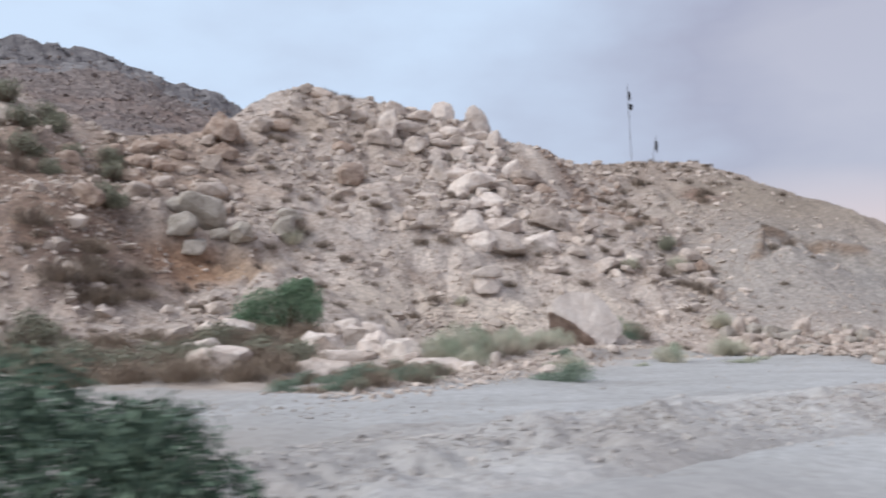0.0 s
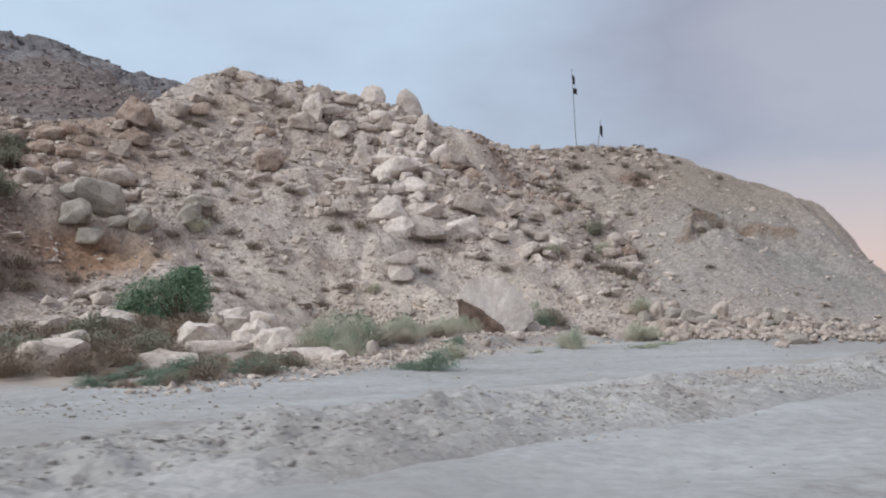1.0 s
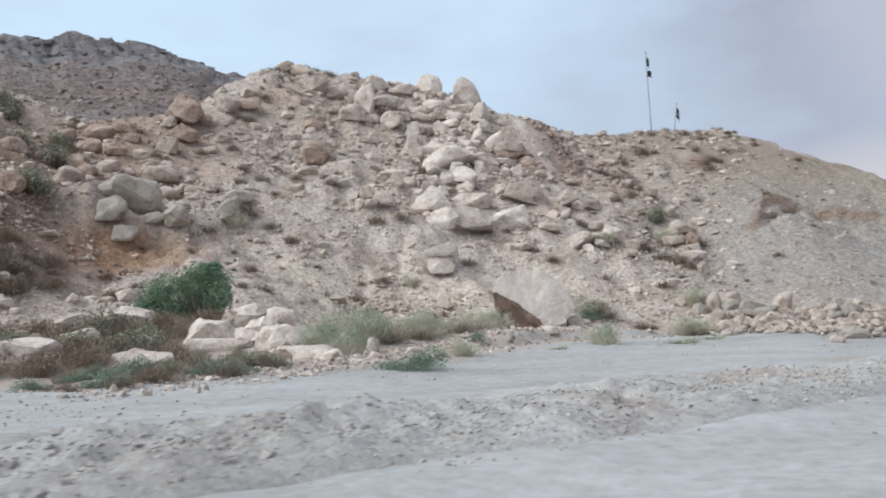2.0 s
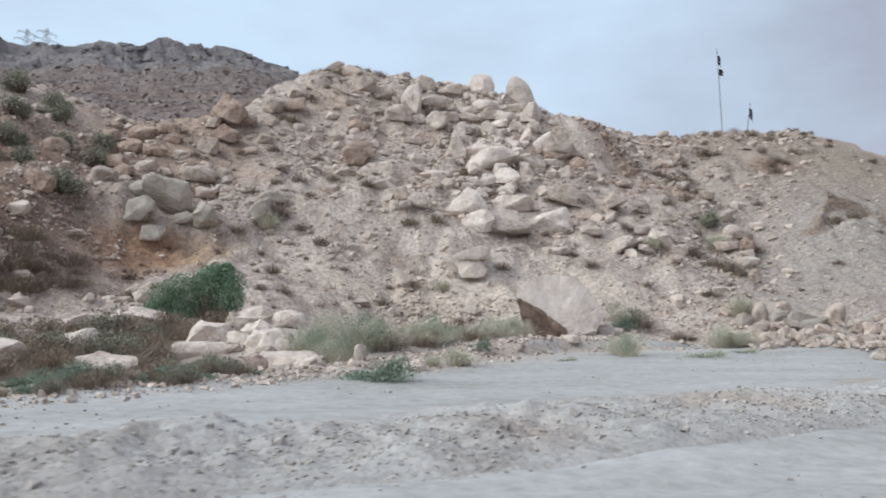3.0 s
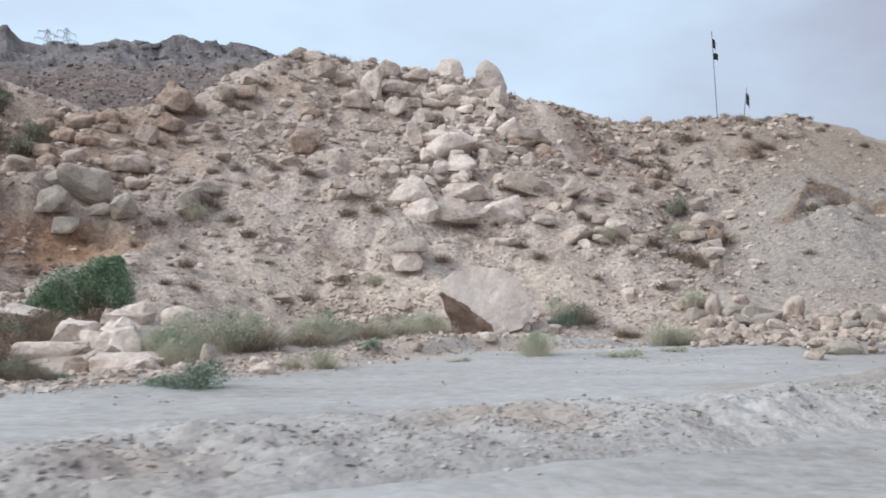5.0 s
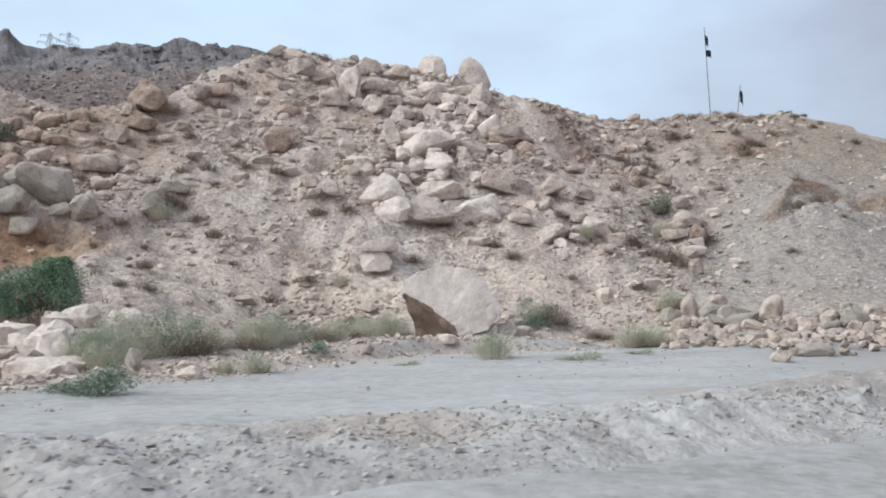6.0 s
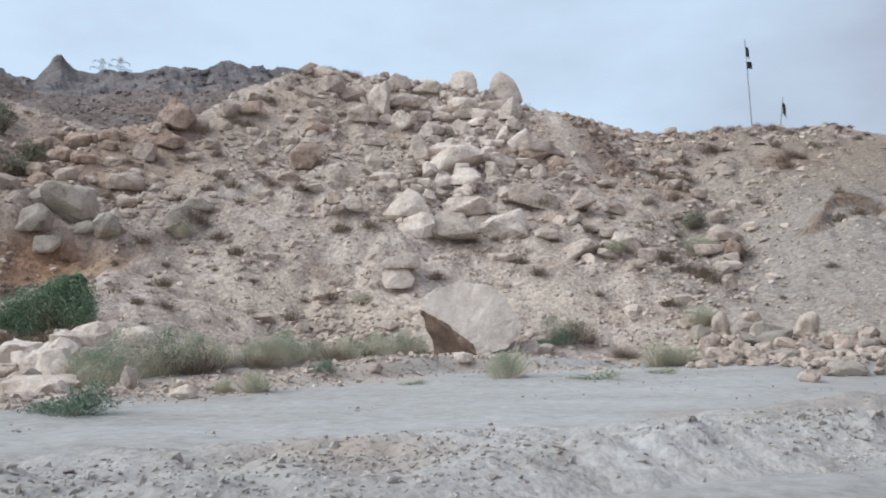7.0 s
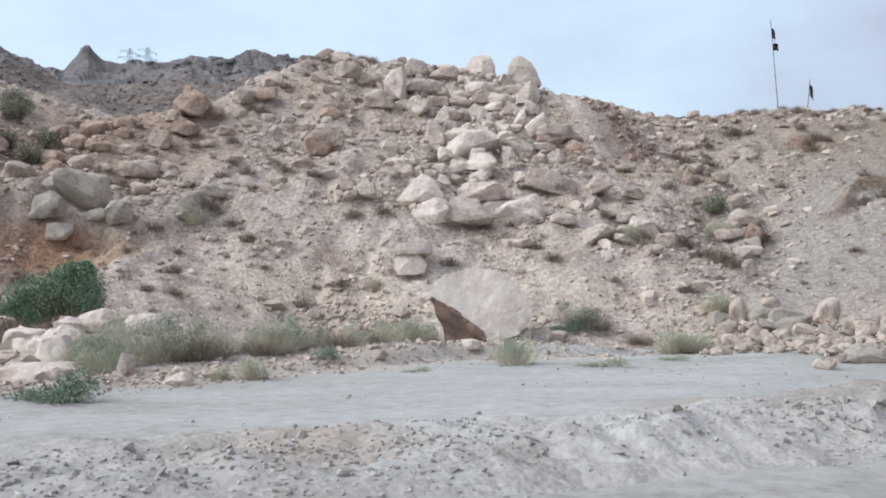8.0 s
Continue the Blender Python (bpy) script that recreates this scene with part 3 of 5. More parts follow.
def stone_mesh(name, seed, material, corners):
    rng = np.random.default_rng(seed)
    p = rng.normal(size=(corners, 3))
    p /= (np.abs(p) ** 3.6).sum(1)[:, None] ** (1 / 3.6)
    p *= rng.uniform(0.74, 1.0, (corners, 1))
    p[:, 2] = np.maximum(p[:, 2], -0.6)
    p[:, 2] *= 1 - 0.35 * np.abs(p[:, 0] + rng.uniform(-0.5, 0.5)) * (p[:, 2] > 0)
    bm = bmesh.new()
    hull_rock(bm, [tuple(q) for q in p], 1, 0.2, 0.13, seed)
    co = np.array([v.co for v in bm.verts])
    low, high = co.min(0), co.max(0)
    for v in bm.verts:
        v.co = [(v.co[k] - (low[k] + high[k]) / 2) / (high[k] - low[k]) + (0.5 if k == 2 else 0) for k in range(3)]
    me = bpy.data.meshes.new(name)
    bm.to_mesh(me)
    bm.free()
    me.materials.append(material)
    me.set_sharp_from_angle(angle=radians(29))
    return me


SHAPES = {kind: [stone_mesh("boulder", 10 * j + off, mat, corners) for j in range(12)]
          for kind, mat, off, corners in (("pale", PALE, 1, 23), ("fresh", FRESHLY, 4, 20), ("grey", GREY, 2, 30), ("rust", RUST, 3, 30), ("dusty", DUSTY, 5, 26))}
SAYS = {"pale": "dusty beige limestone boulder", "dusty": "dusty tan weathered boulder", "fresh": "pale cream freshly broken limestone boulder", "grey": "weathered grey limestone boulder", "rust": "rust-brown crumbling sandstone boulder"}
dice = random.Random(4)


def land_z(x, y):
    return max(float(hill_z(x, y)[0]), float(ground_z(x, y)[0]))


def stone(kind, x, y, w, h, lift=None, roll=0, group="", where="on the scree slope"):
    """One boulder w wide and h high; lift: its foot above the land; roll: degrees by which its right side is tipped up."""
    deep = 0.5 * (w + h) * dice.uniform(0.75, 0.95) if w < 2 * h else w * dice.uniform(0.5, 0.7)
    z = land_z(x, y) + (-0.2 * h if lift is None else lift)
    tilt = 9 if h < w else 4
    turn = Euler([radians(v) for v in (dice.uniform(-tilt, tilt), dice.uniform(-0.5, 0.5) * tilt - roll, 14 + dice.uniform(-14, 14))]).to_matrix().to_4x4()
    ob = new("boulder", dice.choice(SHAPES[kind]))
    ob.matrix_world = Matrix.Translation((x, y, z + h / 2)) @ turn @ Matrix.Translation((0, 0, -0.53 * h)) @ pose(0, 0, 0, 0, 0, dice.choice((0, 180))) @ Matrix.Diagonal((w * 1.06, deep, h * 1.08, 1))
    return tagged(ob, SAYS[kind] + " " + where, "boulder", group)


def hull_thing(name, pts, edge, rough, seed, material):
    bm = bmesh.new()
    hull_rock(bm, pts, 1, edge, rough, seed)
    me = bpy.data.meshes.new(name)
    bm.to_mesh(me)
    bm.free()
    me.materials.append(material)
    me.set_sharp_from_angle(angle=radians(30))
    return new(name, me)


# summit pair and the rock fall below it
dome = hull_thing("boulder", [(-0.78, -0.3, 0.0), (-0.86, -0.3, 0.8), (-0.55, -0.3, 1.3), (0.0, -0.2, 1.48), (0.5, -0.3, 1.32), (0.82, -0.3, 0.75), (0.75, -0.3, 0.0), (0.0, -0.7, 0.2), (0.05, -0.6, 1.0), (-0.5, 0.6, 1.0), (0.5, 0.6, 1.0), (-0.6, 0.6, 0.0), (0.6, 0.6, 0.0)], 0.2, 0.05, 4, FRESHLY)
dome.matrix_world = pose(-1.44, 57.7, land_z(-1.44, 57.7) - 0.25, 0, 0, 14)
tagged(dome, "pale rounded boulder standing on the hill crest", "boulder")
summit = hull_thing("boulder", [(-0.95, -0.3, 0), (-0.98, -0.35, 1.2), (-0.72, -0.3, 1.7), (-0.35, -0.2, 1.95), (-0.05, -0.1, 1.75), (0.35, -0.2, 1.45), (0.68, -0.2, 0.95), (0.95, -0.1, 0.2), (0.4, -0.6, 0.0), (-0.4, -0.65, 0.3),
                                (-0.5, -0.5, 1.2), (0.2, -0.45, 1.1), (-0.8, 0.6, 0.0), (-0.6, 0.6, 1.4), (0.3, 0.6, 1.2), (0.8, 0.5, 0.1)], 0.2, 0.05, 6, FRESHLY)
summit.matrix_world = pose(0.9, 58.4, land_z(0.9, 58.4) - 0.3, 0, 0, 14)
tagged(summit, "pale pointed boulder standing on the hill crest", "boulder")
FALL = "boulders of the rock fall"
block = hull_thing("boulder", [(-1.0, -0.3, 0.25), (-0.5, -0.4, 0.8), (-0.05, -0.15, 1.35), (0.45, -0.25, 1.1), (0.9, -0.35, 0.4), (0.8, -0.45, 0.0), (-0.3, -0.75, 0.15), (-0.9, -0.2, 0.0), (0.2, -0.7, 0.5), (-0.5, 0.6, 0.6), (0.5, 0.6, 0.8), (0.0, 0.7, 0.0)], 0.2, 0.06, 9, FRESHLY)
block.matrix_world = pose(0.37, 42.74, land_z(0.37, 42.74) - 0.2, 0, 0, 10)
tagged(block, "pale pointed limestone block in the rock fall", "boulder", FALL)
for spot in (
    (-4.56, 52.36, 1.17, 1.76, -0.04, 0), (-3.43, 53.61, 2.06, 0.78, 0.01, 8), (-2.81, 51.11, 1.21, 0.96, 0.09, 25), (-2.54, 53.59, 0.92, 0.59, -0.05, 0),
    (-1.77, 54.38, 1.0, 0.47, -0.01, 0), (-1.69, 51.52, 1.44, 0.79, 0.14, 35), (-1.36, 49.25, 0.95, 1.19, -0.1, 0), (-1.04, 53.12, 0.84, 0.71, -0.04, 0),
    (-0.28, 52.9, 0.9, 0.83, -0.06, 0), (-1.46, 53.85, 1.32, 0.46, -0.01, 0), (-0.35, 49.83, 1.93, 0.73, 0.07, 22), (0.38, 49.13, 2.88, 1.09, -0.06, 27),
    (-0.04, 46.78, 0.72, 0.78, -0.08, 0), (0.75, 50.82, 1.33, 0.51, 0.09, -25), (-0.63, 54.86, 1.75, 0.67, -0.03, 0)):
    stone("fresh", *spot, group=FALL)
for spot in (
    (-0.46, 54.43, 1.79, 0.6, 0.02, 0), (0.17, 54.09, 0.99, 0.59, 0.01, 0), (0.81, 55.11, 1.27, 0.54, -0.05, 0), (0.64, 54.48, 1.65, 0.53, 0.05, 0),
    (1.86, 54.81, 1.26, 1.26, -0.06, 0), (2.15, 54.26, 0.85, 0.72, 0.05, 0), (1.03, 54.08, 0.85, 0.59, -0.02, 0), (0.47, 53.47, 0.93, 0.35, 0.03, 20),
    (1.8, 53.32, 0.51, 1.03, -0.05, -30), (2.8, 52.72, 1.34, 0.74, 0.27, 48), (1.43, 52.57, 1.2, 0.5, -0.04, 0), (2.22, 50.03, 1.8, 0.68, -0.06, -12),
    (2.18, 49.25, 0.64, 0.81, -0.09, 0), (4.15, 50.48, 0.71, 0.55, 0.09, -30), (3.43, 51.14, 1.27, 0.42, -0.02, 0)):
    stone("fresh", *spot, group=FALL)
for spot in (
    (1.4, 47.23, 1.51, 0.85, 0.06, -8), (0.63, 46.26, 0.91, 0.54, 0.05, 20), (0.84, 42.15, 1.41, 0.95, -0.26, 0),
    (0.74, 44.33, 0.64, 0.35, 0.2, -38), (0.01, 45.74, 0.59, 0.43, -0.03, 0), (3.84, 44.16, 2.09, 1.25, -0.32, 5), (0.3, 55.94, 0.68, 0.61, -0.08, 0),
    (-3.99, 52.06, 0.97, 0.58, -0.07, 0)):
    stone("fresh", *spot, group=FALL)
# half-buried ledges and the eastern half of the slope
for spot in (
    (1.97, 45.28, 2.17, 0.83, -0.1, 4), (1.94, 43.0, 2.13, 1.25, -0.36, 0), (4.62, 46.74, 2.14, 0.95, -0.18, -20), (6.57, 46.96, 1.14, 0.7, 0.1, 25),
    (6.48, 45.48, 0.69, 0.44, 0.07, 28), (7.12, 52.08, 0.96, 0.42, -0.0, 0), (7.93, 47.64, 0.79, 0.46, 0.01, -10), (7.27, 45.65, 0.66, 0.41, -0.0, 0),
    (7.87, 45.58, 0.81, 0.41, -0.02, 0), (8.8, 44.49, 1.5, 0.57, 0.02, -28), (9.39, 44.36, 0.78, 0.53, -0.04, 0), (8.05, 43.39, 0.79, 0.3, 0.04, -18),
    (9.17, 42.74, 0.65, 0.42, -0.05, 0), (7.08, 43.34, 1.29, 0.72, -0.03, 0), (12.28, 48.45, 1.43, 0.74, -0.03, 0)):
    stone("pale" if spot[1] < 46.5 and spot[2] > 0.6 else "dusty", *spot, group=FALL)
for spot in (
    (11.66, 48.04, 0.84, 0.42, -0.01, 0), (11.64, 46.97, 1.08, 0.46, -0.02, 0), (12.34, 45.25, 1.25, 0.47, -0.09, 6), (12.37, 43.16, 0.55, 0.55, -0.06, 0),
    (11.95, 50.41, 0.89, 0.62, -0.03, 0), (11.33, 52.05, 0.76, 0.53, -0.02, 0), (10.35, 49.13, 0.66, 0.38, -0.03, 0), (-1.73, 41.95, 0.99, 0.74, -0.01, 0),
    (-2.17, 42.87, 0.8, 0.3, 0.02, 18), (-2.43, 41.79, 0.59, 0.54, 0.07, 0), (-2.8, 41.91, 0.37, 0.35, -0.02, 0), (-1.82, 45.64, 1.09, 0.44, -0.01, 0),
    (-3.73, 42.72, 0.77, 0.41, -0.01, 0), (-5.92, 44.59, 0.98, 0.44, -0.02, 0), (-5.85, 42.37, 0.77, 0.41, -0.05, 0)):
    stone("pale" if spot[1] < 46.5 and spot[2] > 0.6 else "dusty", *spot, group=FALL)
for spot in (
    (5.33, 51.21, 0.77, 0.42, -0.05, 0), (3.41, 49.78, 0.88, 0.47, -0.06, 0), (5.66, 44.03, 0.99, 0.45, -0.02, 0), (4.41, 42.3, 0.71, 0.38, -0.03, 0)):
    stone("pale" if spot[1] < 46.5 and spot[2] > 0.6 else "dusty", *spot, group=FALL)
for spot in (
    (-5.03, 51.11, 1.62, 0.92, -0.12, 0), (-7.45, 52.76, 1.34, 1.03, -0.15, 0), (-6.52, 53.27, 1.34, 0.79, -0.11, 0), (-4.38, 55.02, 1.25, 1.06, -0.15, 0),
    (-2.88, 55.43, 1.56, 0.69, -0.09, 0), (-3.95, 49.87, 1.11, 0.39, -0.05, 0), (-9.24, 55.69, 1.84, 0.7, -0.09, -8), (-10.3, 55.6, 1.5, 0.6, -0.1, 10), (3.9, 52.75, 2.3, 0.8, 0.1, -5)):
    stone("dusty", *spot)
# two split slabs above the great one
low_slab = hull_thing("boulder", [(-0.55, -0.3, 0.75), (-0.2, -0.35, 0.88), (0.35, -0.3, 0.7), (0.6, -0.3, 0.35), (0.5, -0.35, 0.05), (0.1, -0.5, 0.0), (-0.45, -0.45, 0.0), (-0.6, -0.35, 0.3), (-0.1, -0.55, 0.45), (-0.4, 0.5, 0.6), (0.5, 0.5, 0.5), (0.0, 0.5, 0.0)], 0.14, 0.035, 12, FRESHLY)
low_slab.matrix_world = pose(1.05, 39.55, 2.47, 0, 0, 12)
top_slab = hull_thing("boulder", [(-0.85, -0.45, 0.12), (-0.4, -0.5, 0.35), (0.3, -0.35, 0.58), (0.65, -0.35, 0.45), (0.75, -0.25, 0.05), (0.2, -0.55, 0.0), (-0.5, -0.5, 0.0), (-0.3, 0.6, 0.4), (0.6, 0.6, 0.4), (0.5, 0.6, 0.0), (-0.4, 0.5, 0.05)], 0.14, 0.035, 14, FRESHLY)
top_slab.matrix_world = pose(1.1, 39.55, 3.2, 0, 0, 12)
for ob in (low_slab, top_slab):
    tagged(ob, "pale split slab resting on the lower scree", "boulder", "split slabs on the slope")
# western half
for spot in (
    (-10.9, 36.92, 1.93, 1.58, -0.08, 0), (-11.19, 35.48, 1.18, 0.97, 0.22, 0), (-9.1, 36.6, 0.94, 0.9, 0.37, 0), (-10.04, 36.66, 0.78, 0.47, -0.05, 0),
    (-11.83, 36.49, 0.92, 0.7, 0.01, 0), (-10.77, 35.58, 0.96, 0.67, 0.37, 0), (-7.93, 39.27, 1.1, 0.92, -0.01, 0), (-7.94, 40.76, 1.28, 0.49, 0.03, -12)):
    stone("grey", *spot)
for spot in (
    (-12.89, 46.6, 1.85, 1.6, -0.04, 0), (-12.34, 45.13, 1.6, 0.88, -0.07, 0), (-5.92, 46.45, 1.42, 1.26, -0.1, 0), (12.63, 47.24, 0.78, 0.88, -0.07, 0),
    (3.55, 52.3, 1.5, 0.7, -0.1, 6), (4.85, 52.5, 1.5, 0.65, -0.1, -10), (-6.75, 49.4, 1.18, 0.65, -0.04, 0), (-10.25, 48.97, 1.31, 0.66, -0.02, 0)):
    stone("rust", *spot)
for spot in (
    (-13.28, 42.29, 0.83, 0.47, -0.05, 0), (-15.63, 43.23, 1.4, 0.86, -0.08, 0), (-15.15, 41.49, 0.82, 0.67, -0.03, 0), (-14.01, 43.06, 0.85, 0.48, -0.04, 0),
    (-14.14, 41.59, 1.07, 0.56, -0.05, 0), (-15.07, 39.8, 1.03, 0.59, -0.07, 0), (-13.55, 39.8, 1.02, 0.53, -0.06, 0), (-12.57, 43.7, 1.12, 0.85, -0.06, 0),
    (-13.43, 45.85, 0.85, 0.57, -0.04, 0), (-11.79, 41.23, 1.54, 0.8, -0.03, 0), (-10.98, 42.12, 0.81, 0.56, -0.02, 0), (-10.15, 40.91, 0.78, 0.49, -0.03, 0),
    (-11.1, 40.31, 1.01, 0.53, -0.03, 0), (-16.91, 42.25, 0.95, 0.69, -0.08, 0), (-10.6, 45.88, 0.89, 0.5, -0.05, 0)):
    stone("rust" if spot[0] < -14.0 else "dusty", *spot)
for spot in (
    (-12.23, 47.53, 0.99, 0.7, -0.04, 0), (-11.01, 47.84, 0.76, 0.53, -0.01, 0), (-8.81, 43.83, 0.73, 0.37, -0.01, 0), (-8.13, 46.18, 0.77, 0.39, -0.04, 0),
    (-10.87, 44.88, 0.65, 0.38, -0.04, 0), (-11.96, 42.24, 0.67, 0.36, 0.0, 0), (-13.1, 40.8, 0.65, 0.35, -0.03, 0)):
    stone("dusty", *spot)
for x, y, w, h in ((-13.2, 42.3, 0.9, 0.42), (-16.2, 44.0, 1.2, 0.74), (-15.3, 44.9, 1.4, 0.57), (-14.2, 39.0, 1.0, 0.7), (-13.4, 36.2, 1.2, 0.8), (-11.2, 48.6, 1.3, 0.9), (-10.6, 50.4, 1.1, 0.7),
                   (-14.3, 33.6, 1.2, 0.9), (-16.8, 36.5, 1.0, 0.6), (-17.6, 39.2, 1.2, 0.8), (-18.6, 41.0, 0.9, 0.6), (-15.7, 41.6, 0.8, 0.5)):
    stone("rust" if x < -14.0 else "dusty", x, y, w, h)
# tumbled heap by the track
HEAP = "stones of the roadside heap"
for spot in ((-3.66, 29.0, 1.0, 0.6, 0.0, 0), (-4.01, 28.3, 0.5, 0.4, 0.12, 0), (-4.3, 27.2, 1.6, 0.95, -0.4, 6), (-2.45, 26.3, 0.95, 0.85, -0.25, 0), (-1.52, 25.2, 1.25, 0.85, -0.3, -6), (-3.2, 25.0, 1.8, 0.5, -0.2, 4), (-2.5, 25.5, 0.7, 0.5, -0.1, 0),
             (-2.89, 30.0, 1.1, 0.55, -0.05, 0), (-3.2, 27.6, 0.8, 0.7, -0.1, 0), (0.4, 23.0, 0.55, 0.32, -0.06, 0), (-3.2, 30.6, 1.25, 0.6, -0.05, 0), (-3.0, 20.3, 1.2, 0.52, -0.08, 0), (-7.5, 26.3, 1.25, 0.6, 0.1, 0), (-7.1, 28.9, 1.3, 0.6, 0.0, -14)):
    stone("fresh", *spot, group=HEAP, where="beside the dusty track")
stone("rust", -0.69, 22.3, 0.5, 0.4, -0.08, group=HEAP, where="beside the dusty track")
for spot in ((-0.45, 23.6, 1.5, 0.5, -0.2, 0), (-1.3, 24.0, 0.8, 0.45, -0.1, 0), (-5.2, 19.6, 1.45, 0.65, -0.1, 0), (-8.9, 28.0, 1.3, 0.7, -0.15, 0), (-9.6, 25.6, 1.2, 0.5, -0.1, 0), (-5.3, 24.6, 0.8, 0.4, -0.1, 0), (0.1, 23.1, 0.5, 0.3, -0.05, 20), (0.4, 22.7, 0.34, 0.24, -0.03, 0), (1.05, 24.2, 0.3, 0.46, -0.06, 0),
             (2.4, 23.9, 0.55, 0.26, -0.05, 0), (2.0, 24.6, 0.45, 0.25, -0.05, 0), (0.5, 27.4, 0.5, 0.24, -0.04, 0), (-1.2, 28.6, 0.9, 0.3, -0.05, 0), (1.4, 22.6, 0.3, 0.18, -0.03, 0)):
    stone("pale", *spot, group=HEAP, where="beside the dusty track")
for spot in (
    (6.42, 36.1, 0.7, 0.72, -0.05, 0), (6.69, 36.99, 0.72, 0.36, 0.0, 0), (7.1, 37.12, 0.52, 0.28, -0.02, 0), (5.47, 32.09, 0.47, 0.27, -0.04, 0),
    (4.2, 29.03, 0.36, 0.21, -0.03, 0)):
    stone("pale", *spot, where="beside the great slab")
# dumped pile at the eastern foot
PILE = "stones of the dumped pile"
for spot in (
    (11.96, 38.88, 0.55, 0.85, -0.13, 0), (11.42, 38.68, 0.73, 0.53, -0.05, 0), (11.66, 36.55, 0.64, 0.71, -0.09, 0), (11.08, 36.77, 0.76, 0.46, -0.05, 0),
    (11.85, 35.72, 0.62, 0.47, -0.07, 0), (12.65, 38.86, 0.85, 0.56, -0.06, 0), (12.92, 40.08, 0.67, 0.42, -0.02, 0), (13.34, 38.56, 1.15, 0.6, -0.06, 0),
    (13.44, 36.93, 1.15, 0.44, -0.06, 12), (14.47, 38.41, 0.65, 0.85, -0.06, -20), (12.4, 36.23, 0.44, 0.4, -0.04, 0), (12.74, 36.69, 0.82, 0.31, -0.01, -24),
    (12.8, 35.56, 0.66, 0.36, 0.05, -30), (13.16, 35.98, 0.43, 0.43, -0.03, 0), (13.47, 35.52, 0.92, 0.35, -0.05, 0)):
    stone("grey" if spot[2] > 0.68 else "dusty", *spot, group=PILE, where="in a dumped pile at the slope foot")
for spot in (
    (14.18, 33.88, 0.62, 0.39, -0.06, 0), (13.63, 29.53, 0.43, 0.27, -0.04, 0), (14.52, 30.57, 0.84, 0.38, -0.03, -5), (15.28, 36.78, 0.66, 0.44, -0.04, 0),
    (14.82, 36.76, 0.48, 0.37, -0.03, 0), (15.85, 36.87, 0.76, 0.33, -0.02, 0), (16.06, 37.39, 0.59, 0.41, -0.04, 0), (16.61, 37.2, 0.77, 0.59, -0.05, 0),
    (16.59, 36.84, 0.47, 0.36, -0.03, 0), (16.94, 36.82, 0.5, 0.36, -0.03, 0), (17.42, 38.82, 0.54, 0.42, -0.03, 0), (11.55, 34.2, 0.55, 0.27, -0.04, 0),
    (13.73, 36.67, 0.66, 0.33, -0.03, 0), (15.11, 36.17, 0.71, 0.29, -0.03, 0), (15.99, 36.18, 0.64, 0.32, -0.04, 0)):
    stone("grey" if spot[2] > 0.68 else "dusty", *spot, group=PILE, where="in a dumped pile at the slope foot")
for spot in (
    (16.58, 35.86, 0.69, 0.35, -0.05, 0), (12.25, 35.4, 0.53, 0.29, -0.04, 0), (12.83, 33.67, 0.5, 0.23, -0.04, 0)):
    stone("grey" if spot[2] > 0.68 else "dusty", *spot, group=PILE, where="in a dumped pile at the slope foot")
for _ in range(45):
    x = 11.6 + 7.5 * dice.random() ** 1.1
    y = 37.3 + 0.12 * (x - 12) + dice.gauss(0, 0.7)
    w = dice.uniform(0.22, 0.5)
    stone(dice.choice(("dusty", "dusty", "grey", "pale")), x, y, w, w * dice.uniform(0.6, 0.9), group=PILE, where="in a dumped pile at the slope foot")
# packed stones between the large ones
for _ in range(85):
    y = dice.uniform(44.5, 56.2)
    x = np.interp(y, (44.5, 50, 57.2), (2.0, 0.9, -0.9)) + dice.gauss(0, 1.4)
    w = 0.32 + 0.5 * dice.random() ** 1.6
    stone(dice.choice(("fresh", "fresh", "pale", "grey")), x, y, w, w * dice.uniform(0.5, 0.85), group=FALL)
# small stones of the roadside heap
for _ in range(16):
    x, y = dice.gauss(-1.9, 1.0), dice.gauss(25.0, 1.0)
    w = dice.uniform(0.2, 0.45)
    stone("pale", x, y, w, w * dice.uniform(0.5, 0.8), group=HEAP, where="beside the dusty track")


